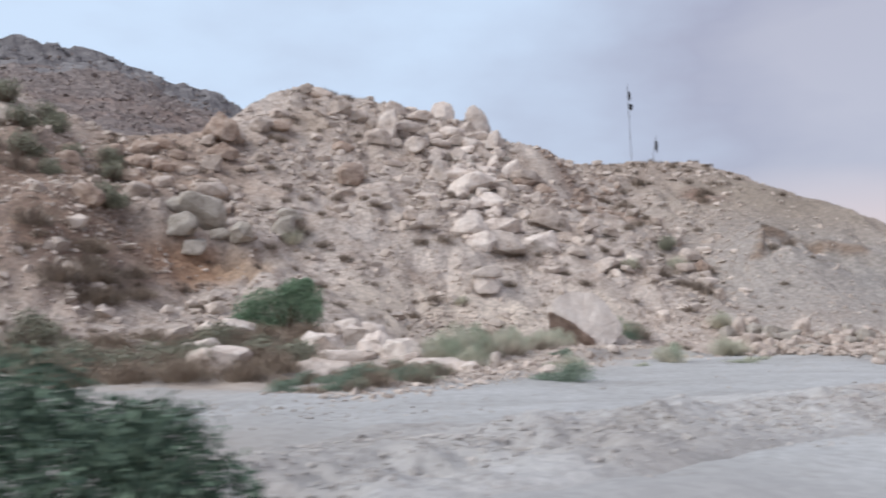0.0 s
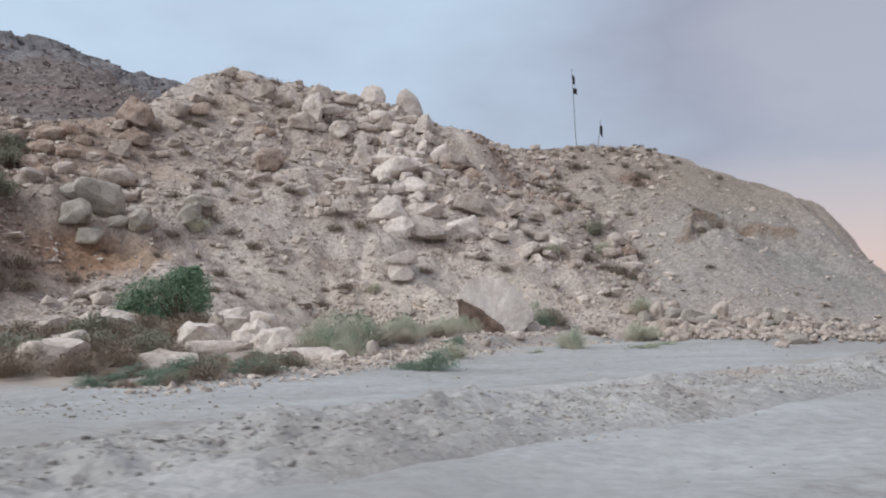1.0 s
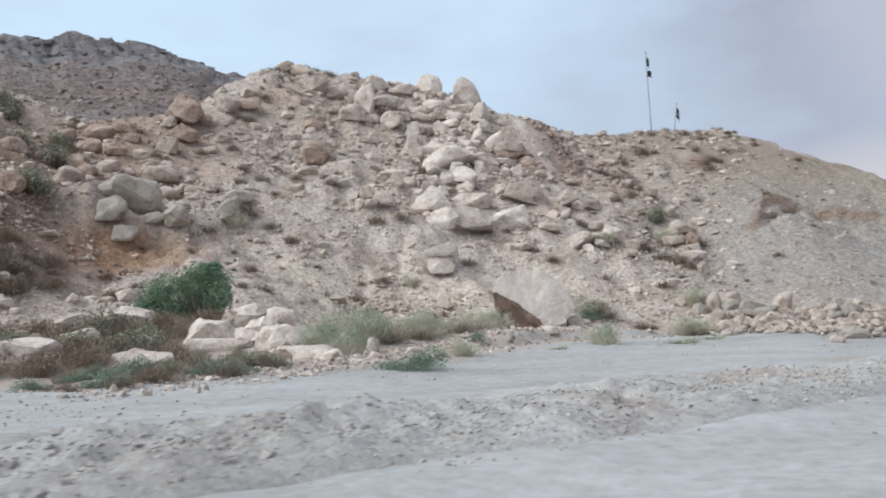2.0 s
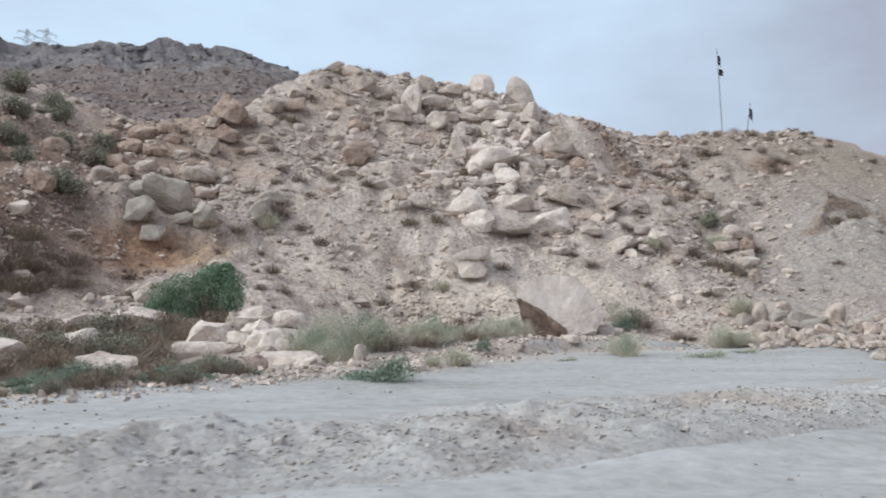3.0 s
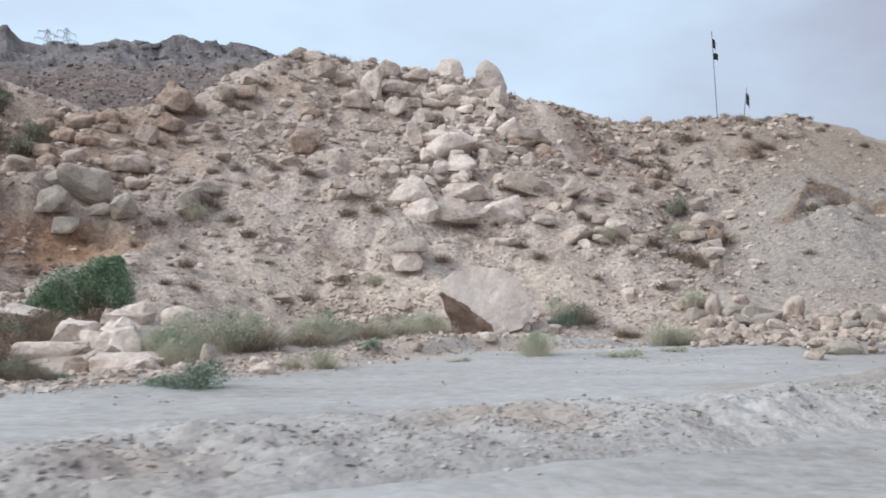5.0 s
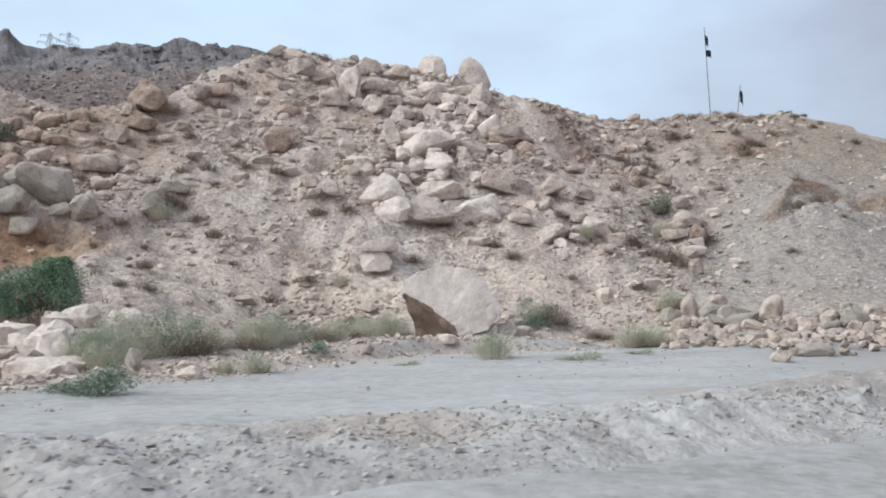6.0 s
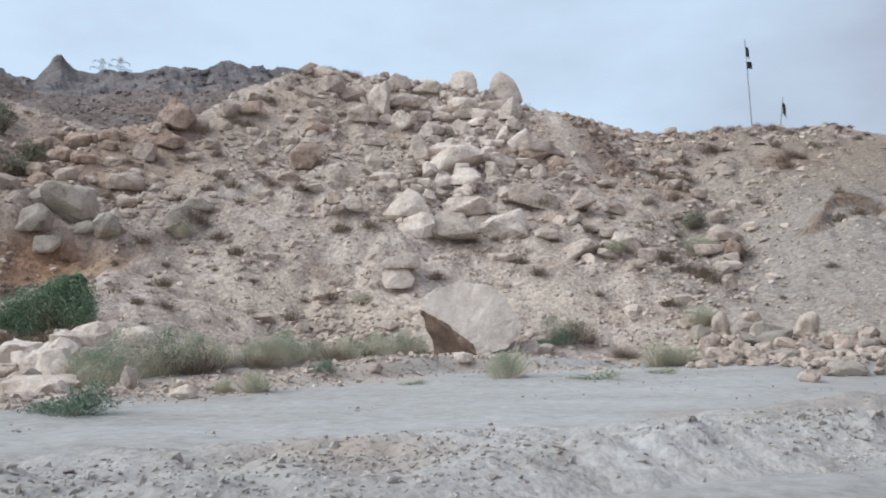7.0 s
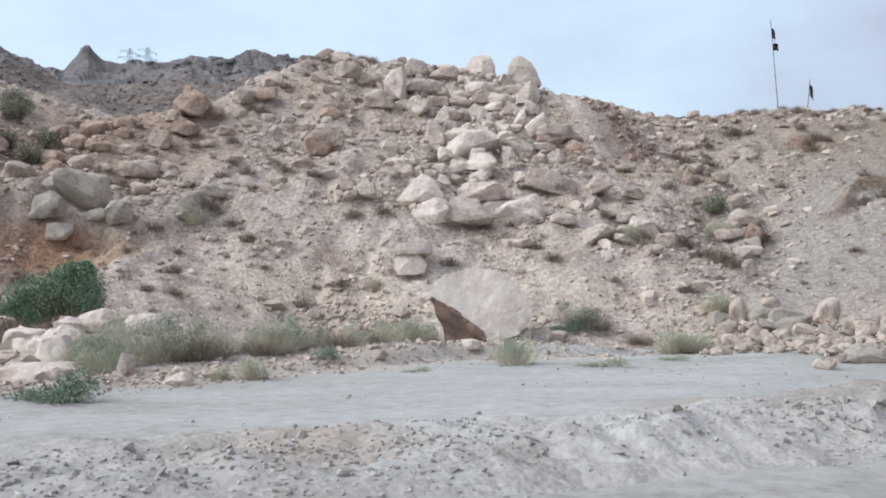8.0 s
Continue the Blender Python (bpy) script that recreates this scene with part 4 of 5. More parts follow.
def great_slab():
    """The leaning slab at the foot: a bright broken face and a dark, undercut flank."""
    pts = [(-1.46, -0.42, 1.5), (-1.05, -0.1, 1.8), (-0.26, 0.15, 2.03), (0.53, 0.15, 1.86), (1.1, 0.0, 1.55), (1.49, -0.3, 0.95), (1.53, -0.5, 0.5), (1.05, -0.85, 0.12), (0.24, -1.02, -0.02), (0.08, -1.0, 0.3), (-0.22, -0.92, 0.5), (-0.78, -0.72, 0.88), (-1.4, -0.5, 1.22),
           (-1.5, -0.3, 1.06), (-1.22, 0.05, 0.3), (-1.08, 0.1, -0.05), (-0.2, -0.3, -0.05), (-1.2, 0.8, 1.3), (0.6, 0.95, 1.6), (1.2, 0.7, 0.1), (-0.9, 0.9, -0.05), (0.6, 1.0, -0.05)]
    bm = bmesh.new()
    hull_rock(bm, [(x, y, 1.1 * z) for x, y, z in pts], 1, 0.085, 0.03, 3)
    for f in bm.faces:
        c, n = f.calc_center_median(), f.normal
        # flank faces under the brink get the dark colour, overhang shade painted in with the stain
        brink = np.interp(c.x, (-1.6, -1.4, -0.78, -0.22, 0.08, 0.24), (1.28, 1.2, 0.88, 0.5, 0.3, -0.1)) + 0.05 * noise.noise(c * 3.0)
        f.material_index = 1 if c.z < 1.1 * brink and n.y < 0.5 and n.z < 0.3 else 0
        f.smooth = True
    for v in bm.verts:
        dark = all(f.material_index for f in v.link_faces)
        step = math.floor(4 * noise.noise(v.co * (1.9 if dark else 0.95) + Vector((7, 3, 1)))) / 4
        v.co = v.co + v.normal * (0.12 if dark else 0.09) * (step + 0.35 * noise.noise(v.co * 4.5) + 0.2 * noise.noise(v.co * 11))
    bm.normal_update()
    me = bpy.data.meshes.new("slab_boulder")
    bm.to_mesh(me)
    bm.free()
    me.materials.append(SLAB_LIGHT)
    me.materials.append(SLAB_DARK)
    me.set_sharp_from_angle(angle=radians(30))
    ob = new("slab_boulder", me)
    ob.matrix_world = pose(4.8, 35.35, 0.33, 0, 0, 14)
    tagged(ob, "huge leaning pale boulder with a rusty underside darkened by painted shade", "boulder")


great_slab()


# ---- rubble and gravel ----
def scatter_mesh(name, xs, ys, zs, sizes, templates, material, rng):
    verts, faces, base = [], [], 0
    which = rng.integers(0, len(templates), len(xs))
    turn = rng.uniform(0, 2 * np.pi, len(xs))
    flat = rng.uniform(0.45, 0.9, len(xs))
    wide = rng.uniform(0.7, 1.25, len(xs))
    for k, (co, fa) in enumerate(templates):
        m = np.where(which == k)[0]
        c, s = np.cos(turn[m])[:, None], np.sin(turn[m])[:, None]
        px, py, pz = co[None, :, 0] * wide[m][:, None], co[None, :, 1], co[None, :, 2] * flat[m][:, None]
        size = sizes[m][:, None]
        v = np.stack([xs[m][:, None] + size * (px * c - py * s), ys[m][:, None] + size * (px * s + py * c), zs[m][:, None] + size * (pz - 0.25 * flat[m][:, None])], 2)
        f = fa[None] + (np.arange(len(m)) * len(co))[:, None, None] + base
        verts.append(v.reshape(-1, 3))
        faces.append(f.reshape(-1, 3))
        base += len(m) * len(co)
    return raw_mesh(name, np.concatenate(verts), np.concatenate(faces), material, False)


def shard(seed, corners, boxy):
    """A small broken stone: the hull of a few corners, in a unit box on z = 0."""
    rng = np.random.default_rng(seed)
    p = rng.normal(size=(corners, 3))
    p /= (np.abs(p) ** boxy).sum(1)[:, None] ** (1 / boxy)
    p *= rng.uniform(0.75, 1.0, (corners, 1))
    bm = bmesh.new()
    for q in p:
        bm.verts.new(q)
    bmesh.ops.convex_hull(bm, input=bm.verts)
    bmesh.ops.delete(bm, geom=[v for v in bm.verts if not v.link_faces], context="VERTS")
    bmesh.ops.triangulate(bm, faces=bm.faces)
    bm.verts.index_update()
    co = np.array([v.co for v in bm.verts])
    faces = np.array([[v.index for v in f.verts] for f in bm.faces])
    bm.free()
    low, high = co.min(0), co.max(0)
    co = (co - (low + high) / 2) / (high - low)
    co[:, 2] += 0.5
    return co, faces


CHIPS = [shard(200 + k, 8, 2.6) for k in range(20)]
LUMPS = [shard(300 + k, 17, 2.8) for k in range(16)]
BLOCKS = [shard(340 + k, 22, 6.0) for k in range(12)]


def slope_rubble(name, count, small, large, power, templates, seed, label):
    rng = np.random.default_rng(seed)
    x = rng.uniform(-27, 27, count)
    f, c = np.interp(x, STATION, FOOT), np.interp(x, STATION, np.minimum(np.array(CREST), 70))
    y = f - 0.5 + (c - f + 3) * rng.uniform(0, 1, count) ** 1.15
    keep = rng.uniform(0, 1, count) < np.clip(0.5 + 0.9 * fbm(x / 3.5, y / 3.5, 3, 91), 0.06, 1) * (1 - (0.9 if templates is CHIPS else 0.97) * smooth(11, 15, x - 0.3 * (y - 45))) * (1 - 0.6 * smooth(6, 9, x) * smooth(54, 60, y))
    keep &= rng.uniform(0, 1, count) < 1 - 0.6 * smooth(-12.5, -15.5, x)
    if templates is LUMPS:
        keep &= rng.uniform(0, 1, count) < 0.4 + 0.6 * smooth(4.0, 7.0, hill_z(x, y)) + 0.6 * smooth(-8, -12, x)
    x, y = x[keep], y[keep]
    size = small + (large - small) * rng.uniform(0, 1, len(x)) ** power
    ob = new(name, scatter_mesh(name, x, y, np.maximum(hill_z(x, y), ground_z(x, y)) - 0.12 * size, size, templates, RUBBLE, rng))
    tagged(ob, label, "rubble", kind="stuff")


slope_rubble("scree_chips", 100000, 0.05, 0.25, 2.2, CHIPS, 5, "small broken stones strewn over the scree slope")
slope_rubble("scree_blocks", 11500, 0.16, 0.8, 4.0, LUMPS, 6, "fist to knee sized angular blocks on the scree slope")


def shoulder_rubble():
    """Rusty broken stone on the steep shoulder and the orange bank, and paler cobbles up to the ridge."""
    rng = np.random.default_rng(31)
    for name, n, x0, x1, y0, y1, small, large, mat, label in (
            ("rusty_rubble", 520, 4.6, 10.5, 51.5, 60.0, 0.12, 0.55, RUST, "rust-brown broken stones on the steep shoulder"),
            ("bank_rubble", 420, -14.0, -7.5, 33.2, 37.0, 0.06, 0.32, RUST, "small rust-brown stones in the undercut orange bank"),
            ("ridge_cobbles", 1900, 4.6, 22.0, 56.0, 80.0, 0.1, 0.55, DUSTY, "dusty cobbles strewn up to the ridge")):
        x, y = rng.uniform(x0, x1, n), rng.uniform(y0, y1, n)
        keep = rng.uniform(0, 1, n) < np.clip(0.35 + 1.5 * fbm(x / 2.2, y / 2.2, 2, 93), 0.04, 1) * (1 - 0.9 * smooth(13, 16, x) * smooth(74, 70, y))
        x, y = x[keep], y[keep]
        size = small + (large - small) * rng.uniform(0, 1, len(x)) ** 2.4
        ob = new(name, scatter_mesh(name, x, y, hill_z(x, y) - 0.1 * size, size, LUMPS, mat, rng))
        tagged(ob, label, "rubble", kind="stuff")


shoulder_rubble()


def ground_gravel():
    rng = np.random.default_rng(9)
    clumps, each = 200, 60
    n = clumps * each
    s = np.repeat(rng.uniform(3, 27, clumps), each) + rng.normal(0, 0.42, n)
    d = np.repeat(rng.normal(7.2, 0.75, clumps), each) + rng.normal(0, 0.26, n)
    x, y = 0.3 + 0.77 * s - 0.64 * d, 0.1 + 0.64 * s + 0.77 * d
    size = 0.014 + 0.045 * rng.uniform(0, 1, n) ** 2.4 + 0.10 * rng.uniform(0, 1, n) ** 24
    ob = new("gravel", scatter_mesh("gravel", x, y, np.maximum(berm_z(s, d), ground_z(x, y)) - 0.16 * size, size, CHIPS, GRAVEL, rng))
    tagged(ob, "pale gravel and small stones on the churned bank", "gravel", kind="stuff")
    n = 2400
    x, y = np.repeat(rng.uniform(-9, 22, n // 12), 12) + rng.normal(0, 0.5, n), np.repeat(rng.uniform(5, 38, n // 12), 12) + rng.normal(0, 0.35, n)
    x[:700], y[:700] = rng.normal(-2.6, 1.7, 700), rng.normal(13.7, 0.8, 700)
    size = 0.012 + 0.055 * rng.uniform(0, 1, n) ** 5
    ob = new("loose_pebbles", scatter_mesh("loose_pebbles", x, y, ground_z(x, y), size, CHIPS, GREY, rng))
    tagged(ob, "loose grey pebbles scattered on the dusty ground", "pebbles", kind="stuff")
    n = 6500
    t = rng.uniform(0, 1, n)
    x = np.interp(t, (0, 0.2, 0.35, 0.55, 0.78, 1), (-2.2, -0.5, 1.0, 2.6, 4.6, 9.5)) + rng.normal(-0.15, 0.55, n)
    y = np.interp(t, (0, 0.2, 0.35, 0.55, 0.78, 1), (16.4, 19.4, 22.2, 26.4, 31.8, 34.6)) + rng.normal(0.2, 0.7, n)
    size = 0.02 + 0.06 * rng.uniform(0, 1, n) ** 2 + 0.16 * rng.uniform(0, 1, n) ** 14
    ob = new("verge_rubble", scatter_mesh("verge_rubble", x, y, np.maximum(hill_z(x, y), ground_z(x, y)), size, CHIPS, RUBBLE, rng))
    tagged(ob, "pale broken stones along the track verge", "rubble", kind="stuff")


ground_gravel()


def pile_rubble():
    """Cobbles that fill the dumped pile between its larger stones."""
    rng = np.random.default_rng(27)
    n = 1500
    x = 11.0 + 13 * rng.uniform(0, 1, n) ** 1.5
    y = 37.0 + 0.12 * (x - 12) + rng.normal(0, 0.95, n) - 5.5 * smooth(12.2, 14, x) * rng.uniform(0, 1, n) ** 1.1
    size = 0.08 + 0.3 * rng.uniform(0, 1, n) ** 1.8
    ob = new("pile_cobbles", scatter_mesh("pile_cobbles", x, y, np.maximum(hill_z(x, y), ground_z(x, y)) + 0.05, size, LUMPS, DUSTY, rng))
    tagged(ob, "dusty cobbles filling the dumped pile of stones", "cobbles", kind="stuff")


pile_rubble()


# ---- plants ----
def leaf_cloud(rng, lobes, count, leaf):
    """Small leaves round a few lobes: (x, y, z, rx, ry, rz)."""
    lobes = np.array(lobes, float)
    pick = rng.integers(0, len(lobes), count)
    p = rng.normal(size=(count, 3))
    p /= np.linalg.norm(p, axis=1)[:, None]
    p *= (rng.uniform(0, 1, count) ** 0.45)[:, None]
    clump = vnoise(p[:, 0] * 3 + pick * 7, p[:, 1] * 3 + p[:, 2] * 2.2, 3)
    p *= (1 + 0.3 * clump + 0.3 * rng.uniform(0, 1, count) ** 7)[:, None]
    c = lobes[pick, :3] + p * lobes[pick, 3:]
    c[:, 2] = np.maximum(c[:, 2], 0.03)
    a = rng.normal(size=(count, 3)) + (0, 0, 0.5)
    a /= np.linalg.norm(a, axis=1)[:, None]
    b = np.cross(a, rng.normal(size=(count, 3)))
    b /= np.linalg.norm(b, axis=1)[:, None] + 1e-9
    size = leaf * rng.uniform(0.6, 1.4, count)[:, None]
    v = np.stack([c - a * size, c + b * size * 0.35, c + a * size, c - b * size * 0.35], 1)
    return v.reshape(-1, 3), np.arange(4 * count).reshape(-1, 4)


def twig_fan(rng, count, reach, height, spread, thick):
    """Thin bent twigs that rise from the base."""
    ang, out = rng.uniform(0, 2 * np.pi, count), rng.uniform(0, 1, count) ** 0.6
    root = np.stack([np.cos(ang) * out * spread, np.sin(ang) * out * spread, np.zeros(count)], 1)
    lean = rng.normal(0, 0.35, (count, 2)) + np.stack([np.cos(ang), np.sin(ang)], 1) * out[:, None] * 0.8
    h = height * rng.uniform(0.45, 1.0, count) * (1 - 0.35 * out)
    tip = root + np.stack([lean[:, 0] * reach, lean[:, 1] * reach, h], 1)
    mid = (root + tip) / 2 + np.stack([rng.normal(0, 0.05, count), rng.normal(0, 0.05, count), 0.12 * h], 1)
    side = np.stack([-np.sin(ang + 0.7), np.cos(ang + 0.7), np.zeros(count)], 1) * thick
    v = np.stack([root - side, root + side, mid + side * 0.8, tip, mid - side * 0.8], 1)
    tri = np.array([(0, 1, 2), (0, 2, 4), (4, 2, 3)])
    return v.reshape(-1, 3), (tri[None] + 5 * np.arange(count)[:, None, None]).reshape(-1, 3)


def part(name, me, parent, label=""):
    ob = new(name, me)
    ob.parent = parent
    return tagged(ob, label)


def shrub(name, label, leaves, twigs, group="", seed=1):
    """A shrub at the origin: an Empty with its foliage and its stems. leaves: (lobes, count, size, material); twigs: (count, reach, height, spread, thickness, material)."""
    rng = np.random.default_rng(seed)
    ob = new(name)
    if leaves:
        v, f = leaf_cloud(rng, *leaves[:3])
        part("foliage", raw_mesh("foliage", v, f, leaves[3]), ob)
    if twigs:
        v, f = twig_fan(rng, *twigs[:5])
        part("stem_tuft", raw_mesh("stem_tuft", v, f, twigs[5]), ob)
    return tagged(ob, label, "shrub", group)


def stand(ob, x, y, turn=0.0, scale=1.0, sink=0.03):
    ob.matrix_world = pose(x, y, land_z(x, y) - sink, 0, 0, turn) @ Matrix.Scale(scale, 4)
    return ob


def stand_copy(ob, x, y, turn=0.0, scale=1.0):
    c = copy_thing(ob, pose(x, y, land_z(x, y) - 0.03, 0, 0, turn))
    c.scale = (scale,) * 3
    return c


# dense bush close to the track at the start
stand(shrub("roadside_bush", "dense dark green leafy bush beside the track",
            ([(0.1, 0, 0.75, 0.75, 0.6, 0.5), (-0.8, 0.1, 0.8, 0.7, 0.6, 0.55), (0.75, 0.0, 0.5, 0.45, 0.45, 0.32), (-0.35, 0.2, 1.05, 0.5, 0.5, 0.35), (0.6, -0.2, 0.25, 0.5, 0.4, 0.25), (0.95, -0.1, 0.3, 0.35, 0.35, 0.25), (0.45, 0.1, 0.85, 0.4, 0.4, 0.3), (-0.1, -0.4, 0.4, 0.5, 0.4, 0.4), (-0.9, -0.3, 0.35, 0.5, 0.4, 0.35)], 19000, 0.036, DEEP),
            (120, 0.6, 1.2, 0.35, 0.008, TWIG), seed=3), -1.95, 4.9, scale=0.95)
# bright green bush among the heap
stand(shrub("green_bush", "rounded bright green bush behind the stone heap",
            ([(0.05, 0, 0.95, 0.75, 0.65, 0.7), (0.35, 0.1, 1.25, 0.5, 0.5, 0.42), (-0.3, 0.0, 1.2, 0.5, 0.5, 0.45), (0.5, 0.0, 0.75, 0.42, 0.45, 0.45), (0.05, 0.0, 1.5, 0.42, 0.4, 0.3), (-0.4, 0.0, 0.6, 0.45, 0.45, 0.45), (0.3, 0.1, 1.6, 0.22, 0.22, 0.22),
              (-0.9, -0.2, 1.0, 0.58, 0.5, 0.55), (-1.3, -0.4, 0.78, 0.5, 0.45, 0.45), (-1.5, -0.5, 0.42, 0.4, 0.4, 0.32), (-0.8, -0.3, 0.35, 0.5, 0.45, 0.35), (-1.2, -0.6, 0.15, 0.6, 0.5, 0.35)], 35000, 0.032, GREEN),
            (110, 0.8, 1.75, 0.4, 0.012, TWIG), seed=5), -5.6, 30.3, scale=1.1, sink=0.2)
# feathery grey-green thicket along the verge
thicket = shrub("verge_shrub", "feathery grey-green desert shrub on the verge", ([(0, 0, 0.5, 0.6, 0.55, 0.4), (0.35, 0.1, 0.75, 0.35, 0.35, 0.3), (-0.45, 0, 0.35, 0.4, 0.4, 0.28), (0.1, -0.2, 0.95, 0.25, 0.25, 0.22), (-0.25, 0.2, 0.7, 0.3, 0.3, 0.28)], 2600, 0.023, SAGE), (250, 0.8, 1.1, 0.5, 0.005, OLIVE), "shrubs along the verge", 7)
stand(thicket, -0.2, 25.6)
greener = shrub("verge_shrub", "feathery green desert shrub on the verge", ([(0, 0, 0.4, 0.6, 0.55, 0.38), (-0.3, 0.1, 0.75, 0.35, 0.35, 0.38), (0.45, 0, 0.5, 0.38, 0.38, 0.3), (0.1, 0.1, 0.9, 0.22, 0.22, 0.25)], 2400, 0.024, FRESH), (220, 0.9, 1.15, 0.5, 0.005, OLIVE), "shrubs along the verge", 17)
stand(greener, 0.4, 26.2)
parched = shrub("verge_shrub", "half-dry brownish shrub on the verge", ([(0, 0, 0.35, 0.55, 0.5, 0.33), (0.25, 0, 0.6, 0.3, 0.3, 0.25)], 900, 0.022, OLIVE), (420, 0.7, 0.95, 0.5, 0.005, DRY), "shrubs along the verge", 27)
stand(parched, 0.9, 26.9)
for k in range(36):
    x = -0.5 + 0.125 * k + dice.uniform(-0.45, 0.35)
    y = 25.0 + 0.21 * k + dice.uniform(-0.7, 1.3)
    stand_copy((thicket, greener, thicket, parched)[k % 4], x, y, dice.uniform(0, 360), dice.uniform(0.45, 1.0) * (0.92 - 0.006 * k))
for x, y, sc in ((0.3, 24.0, 0.55), (0.0, 24.4, 0.7), (0.6, 24.5, 0.6), (-0.3, 24.9, 0.6)):
    stand_copy(thicket if sc < 0.6 else greener, x, y, dice.uniform(0, 360), sc)
brush = shrub("dry_brush", "brown dry brush among the stones", ([(0, 0, 0.3, 0.6, 0.6, 0.3)], 700, 0.036, BROWN), (520, 0.4, 0.7, 0.55, 0.006, BROWN), "dry brush by the heap", 8)
stand(brush, -5.8, 22.3)
for x, y, sc in ((-4.9, 22.0, 1.0), (-4.0, 21.9, 1.1), (-6.8, 21.6, 1.0), (-5.2, 23.2, 1.2), (-4.2, 24.0, 1.1), (-7.6, 22.8, 1.1), (-6.4, 24.6, 1.1), (-5.6, 26.4, 1.1), (-6.6, 27.2, 1.2), (-5.0, 27.6, 1.0), (-7.8, 25.2, 1.2), (-6.2, 28.6, 1.1), (-8.4, 27.0, 1.2), (-7.4, 20.2, 0.9), (-8.6, 21.4, 1.2), (-5.6, 18.6, 0.9), (-4.4, 18.9, 0.9), (-6.6, 18.2, 0.9), (-3.9, 19.7, 0.8), (-7.8, 18.4, 1.0), (-5.9, 20.4, 1.0), (-8.8, 19.2, 1.0)):
    stand_copy(brush, x, y, dice.uniform(0, 360), sc)
olive_brush = shrub("olive_brush", "dull olive brush in front of the stone heap", ([(0, 0, 0.35, 0.6, 0.55, 0.33), (0.3, 0.2, 0.5, 0.4, 0.4, 0.28)], 1100, 0.036, SLOPE_LEAF), (360, 0.4, 0.85, 0.5, 0.006, DRY), "olive brush by the heap", 18)
stand(olive_brush, -4.0, 21.2)
for x, y, sc in ((-5.0, 21.0, 1.0), (-6.2, 21.2, 1.1), (-3.5, 21.4, 0.6), (-7.2, 21.8, 1.0), (-2.2, 21.3, 0.55), (-1.4, 21.6, 0.5), (-5.6, 19.6, 0.9), (-6.9, 19.4, 1.0), (-4.3, 22.9, 1.1), (-8.3, 20.4, 1.2), (-4.3, 23.6, 0.9), (-8.0, 23.5, 1.2), (-9.6, 22.6, 1.3), (-9.4, 20.4, 1.2)):
    stand_copy(olive_brush, x, y, dice.uniform(0, 360), sc)
weed = shrub("spreading_weed", "low spreading green weed at the track edge", ([(0, 0, 0.15, 0.75, 0.5, 0.15), (0.3, 0.1, 0.32, 0.38, 0.3, 0.24), (-0.5, 0, 0.12, 0.4, 0.35, 0.1), (0.05, 0.1, 0.25, 0.3, 0.3, 0.2)], 3000, 0.026, BLUISH), (110, 0.8, 0.4, 0.25, 0.008, BLUISH), "weeds at the track edge", 9)
stand(weed, 2.55, 20.8, scale=1.0)
for x, y, sc in ((-2.2, 18.1, 0.8), (-1.1, 19.6, 0.6), (-3.2, 18.6, 0.6), (-1.6, 19.9, 0.7), (-1.3, 20.9, 0.7), (3.1, 28.6, 0.6)):
    stand_copy(weed, x + 0.1, y - 0.4, dice.uniform(-40, 40), sc)
for x, y, sc in ((-2.9, 18.3, 0.45), (-2.4, 18.55, 0.5), (-1.9, 18.8, 0.55), (-1.5, 19.2, 0.5), (-1.2, 19.9, 0.5), (-1.0, 20.5, 0.5), (-0.8, 21.2, 0.5), (-3.5, 18.3, 0.45), (-2.0, 20.6, 0.6), (-1.5, 21.4, 0.5), (-2.7, 21.6, 0.6), (-4.0, 22.2, 0.9), (-4.6, 20.6, 0.9), (-5.6, 21.2, 1.0), (-6.6, 22.6, 1.1), (-4.6, 23.2, 1.0)):
    stand_copy(brush, x, y, dice.uniform(0, 360), sc)
for k in range(22):
    u = (k / 21) ** 0.7
    x = np.interp(u, (0, 0.25, 0.5, 0.75, 1), (-2.2, -1.2, -0.8, -0.3, 0.2)) - dice.uniform(0.2, 1.0)
    y = np.interp(u, (0, 0.25, 0.5, 0.75, 1), (16.4, 17.2, 18.3, 19.5, 21.0)) + dice.uniform(-0.2, 0.5)
    stand_copy((weed, brush, olive_brush)[k % 3], x, y, dice.uniform(0, 360), dice.uniform(0.38, 0.62))
flat = shrub("flat_weed", "flat dusty grey-green weed on bare ground", ([(0, 0, 0.1, 0.75, 0.3, 0.09), (0.4, 0.1, 0.16, 0.35, 0.25, 0.12)], 900, 0.03, SAGE), (110, 0.9, 0.3, 0.2, 0.009, FRESH), "flat weeds on the track", 19)
stand(flat, 9.2, 29.4, 10, 0.9)
stand_copy(flat, 10.5, 31.8, -20, 0.6)
stand_copy(flat, 5.6, 27.6, 40, 0.5)
for _ in range(26):
    x = dice.uniform(-13.5, -5.0)
    stand_copy(brush if dice.random() < 0.6 else olive_brush, x, np.interp(x, STATION, FOOT) + dice.uniform(-4.5, 1.5), dice.uniform(0, 360), dice.uniform(0.8, 1.4))
tuft = shrub("round_shrub", "rounded grey-green shrub on bare ground", ([(0, 0, 0.34, 0.55, 0.5, 0.3), (0.2, 0.1, 0.5, 0.35, 0.35, 0.25), (-0.3, 0, 0.3, 0.35, 0.35, 0.25)], 1500, 0.026, SAGE), (420, 0.55, 0.8, 0.3, 0.0055, OLIVE), "rounded shrubs at the slope foot", 10)
stand(tuft, 7.05, 30.4)
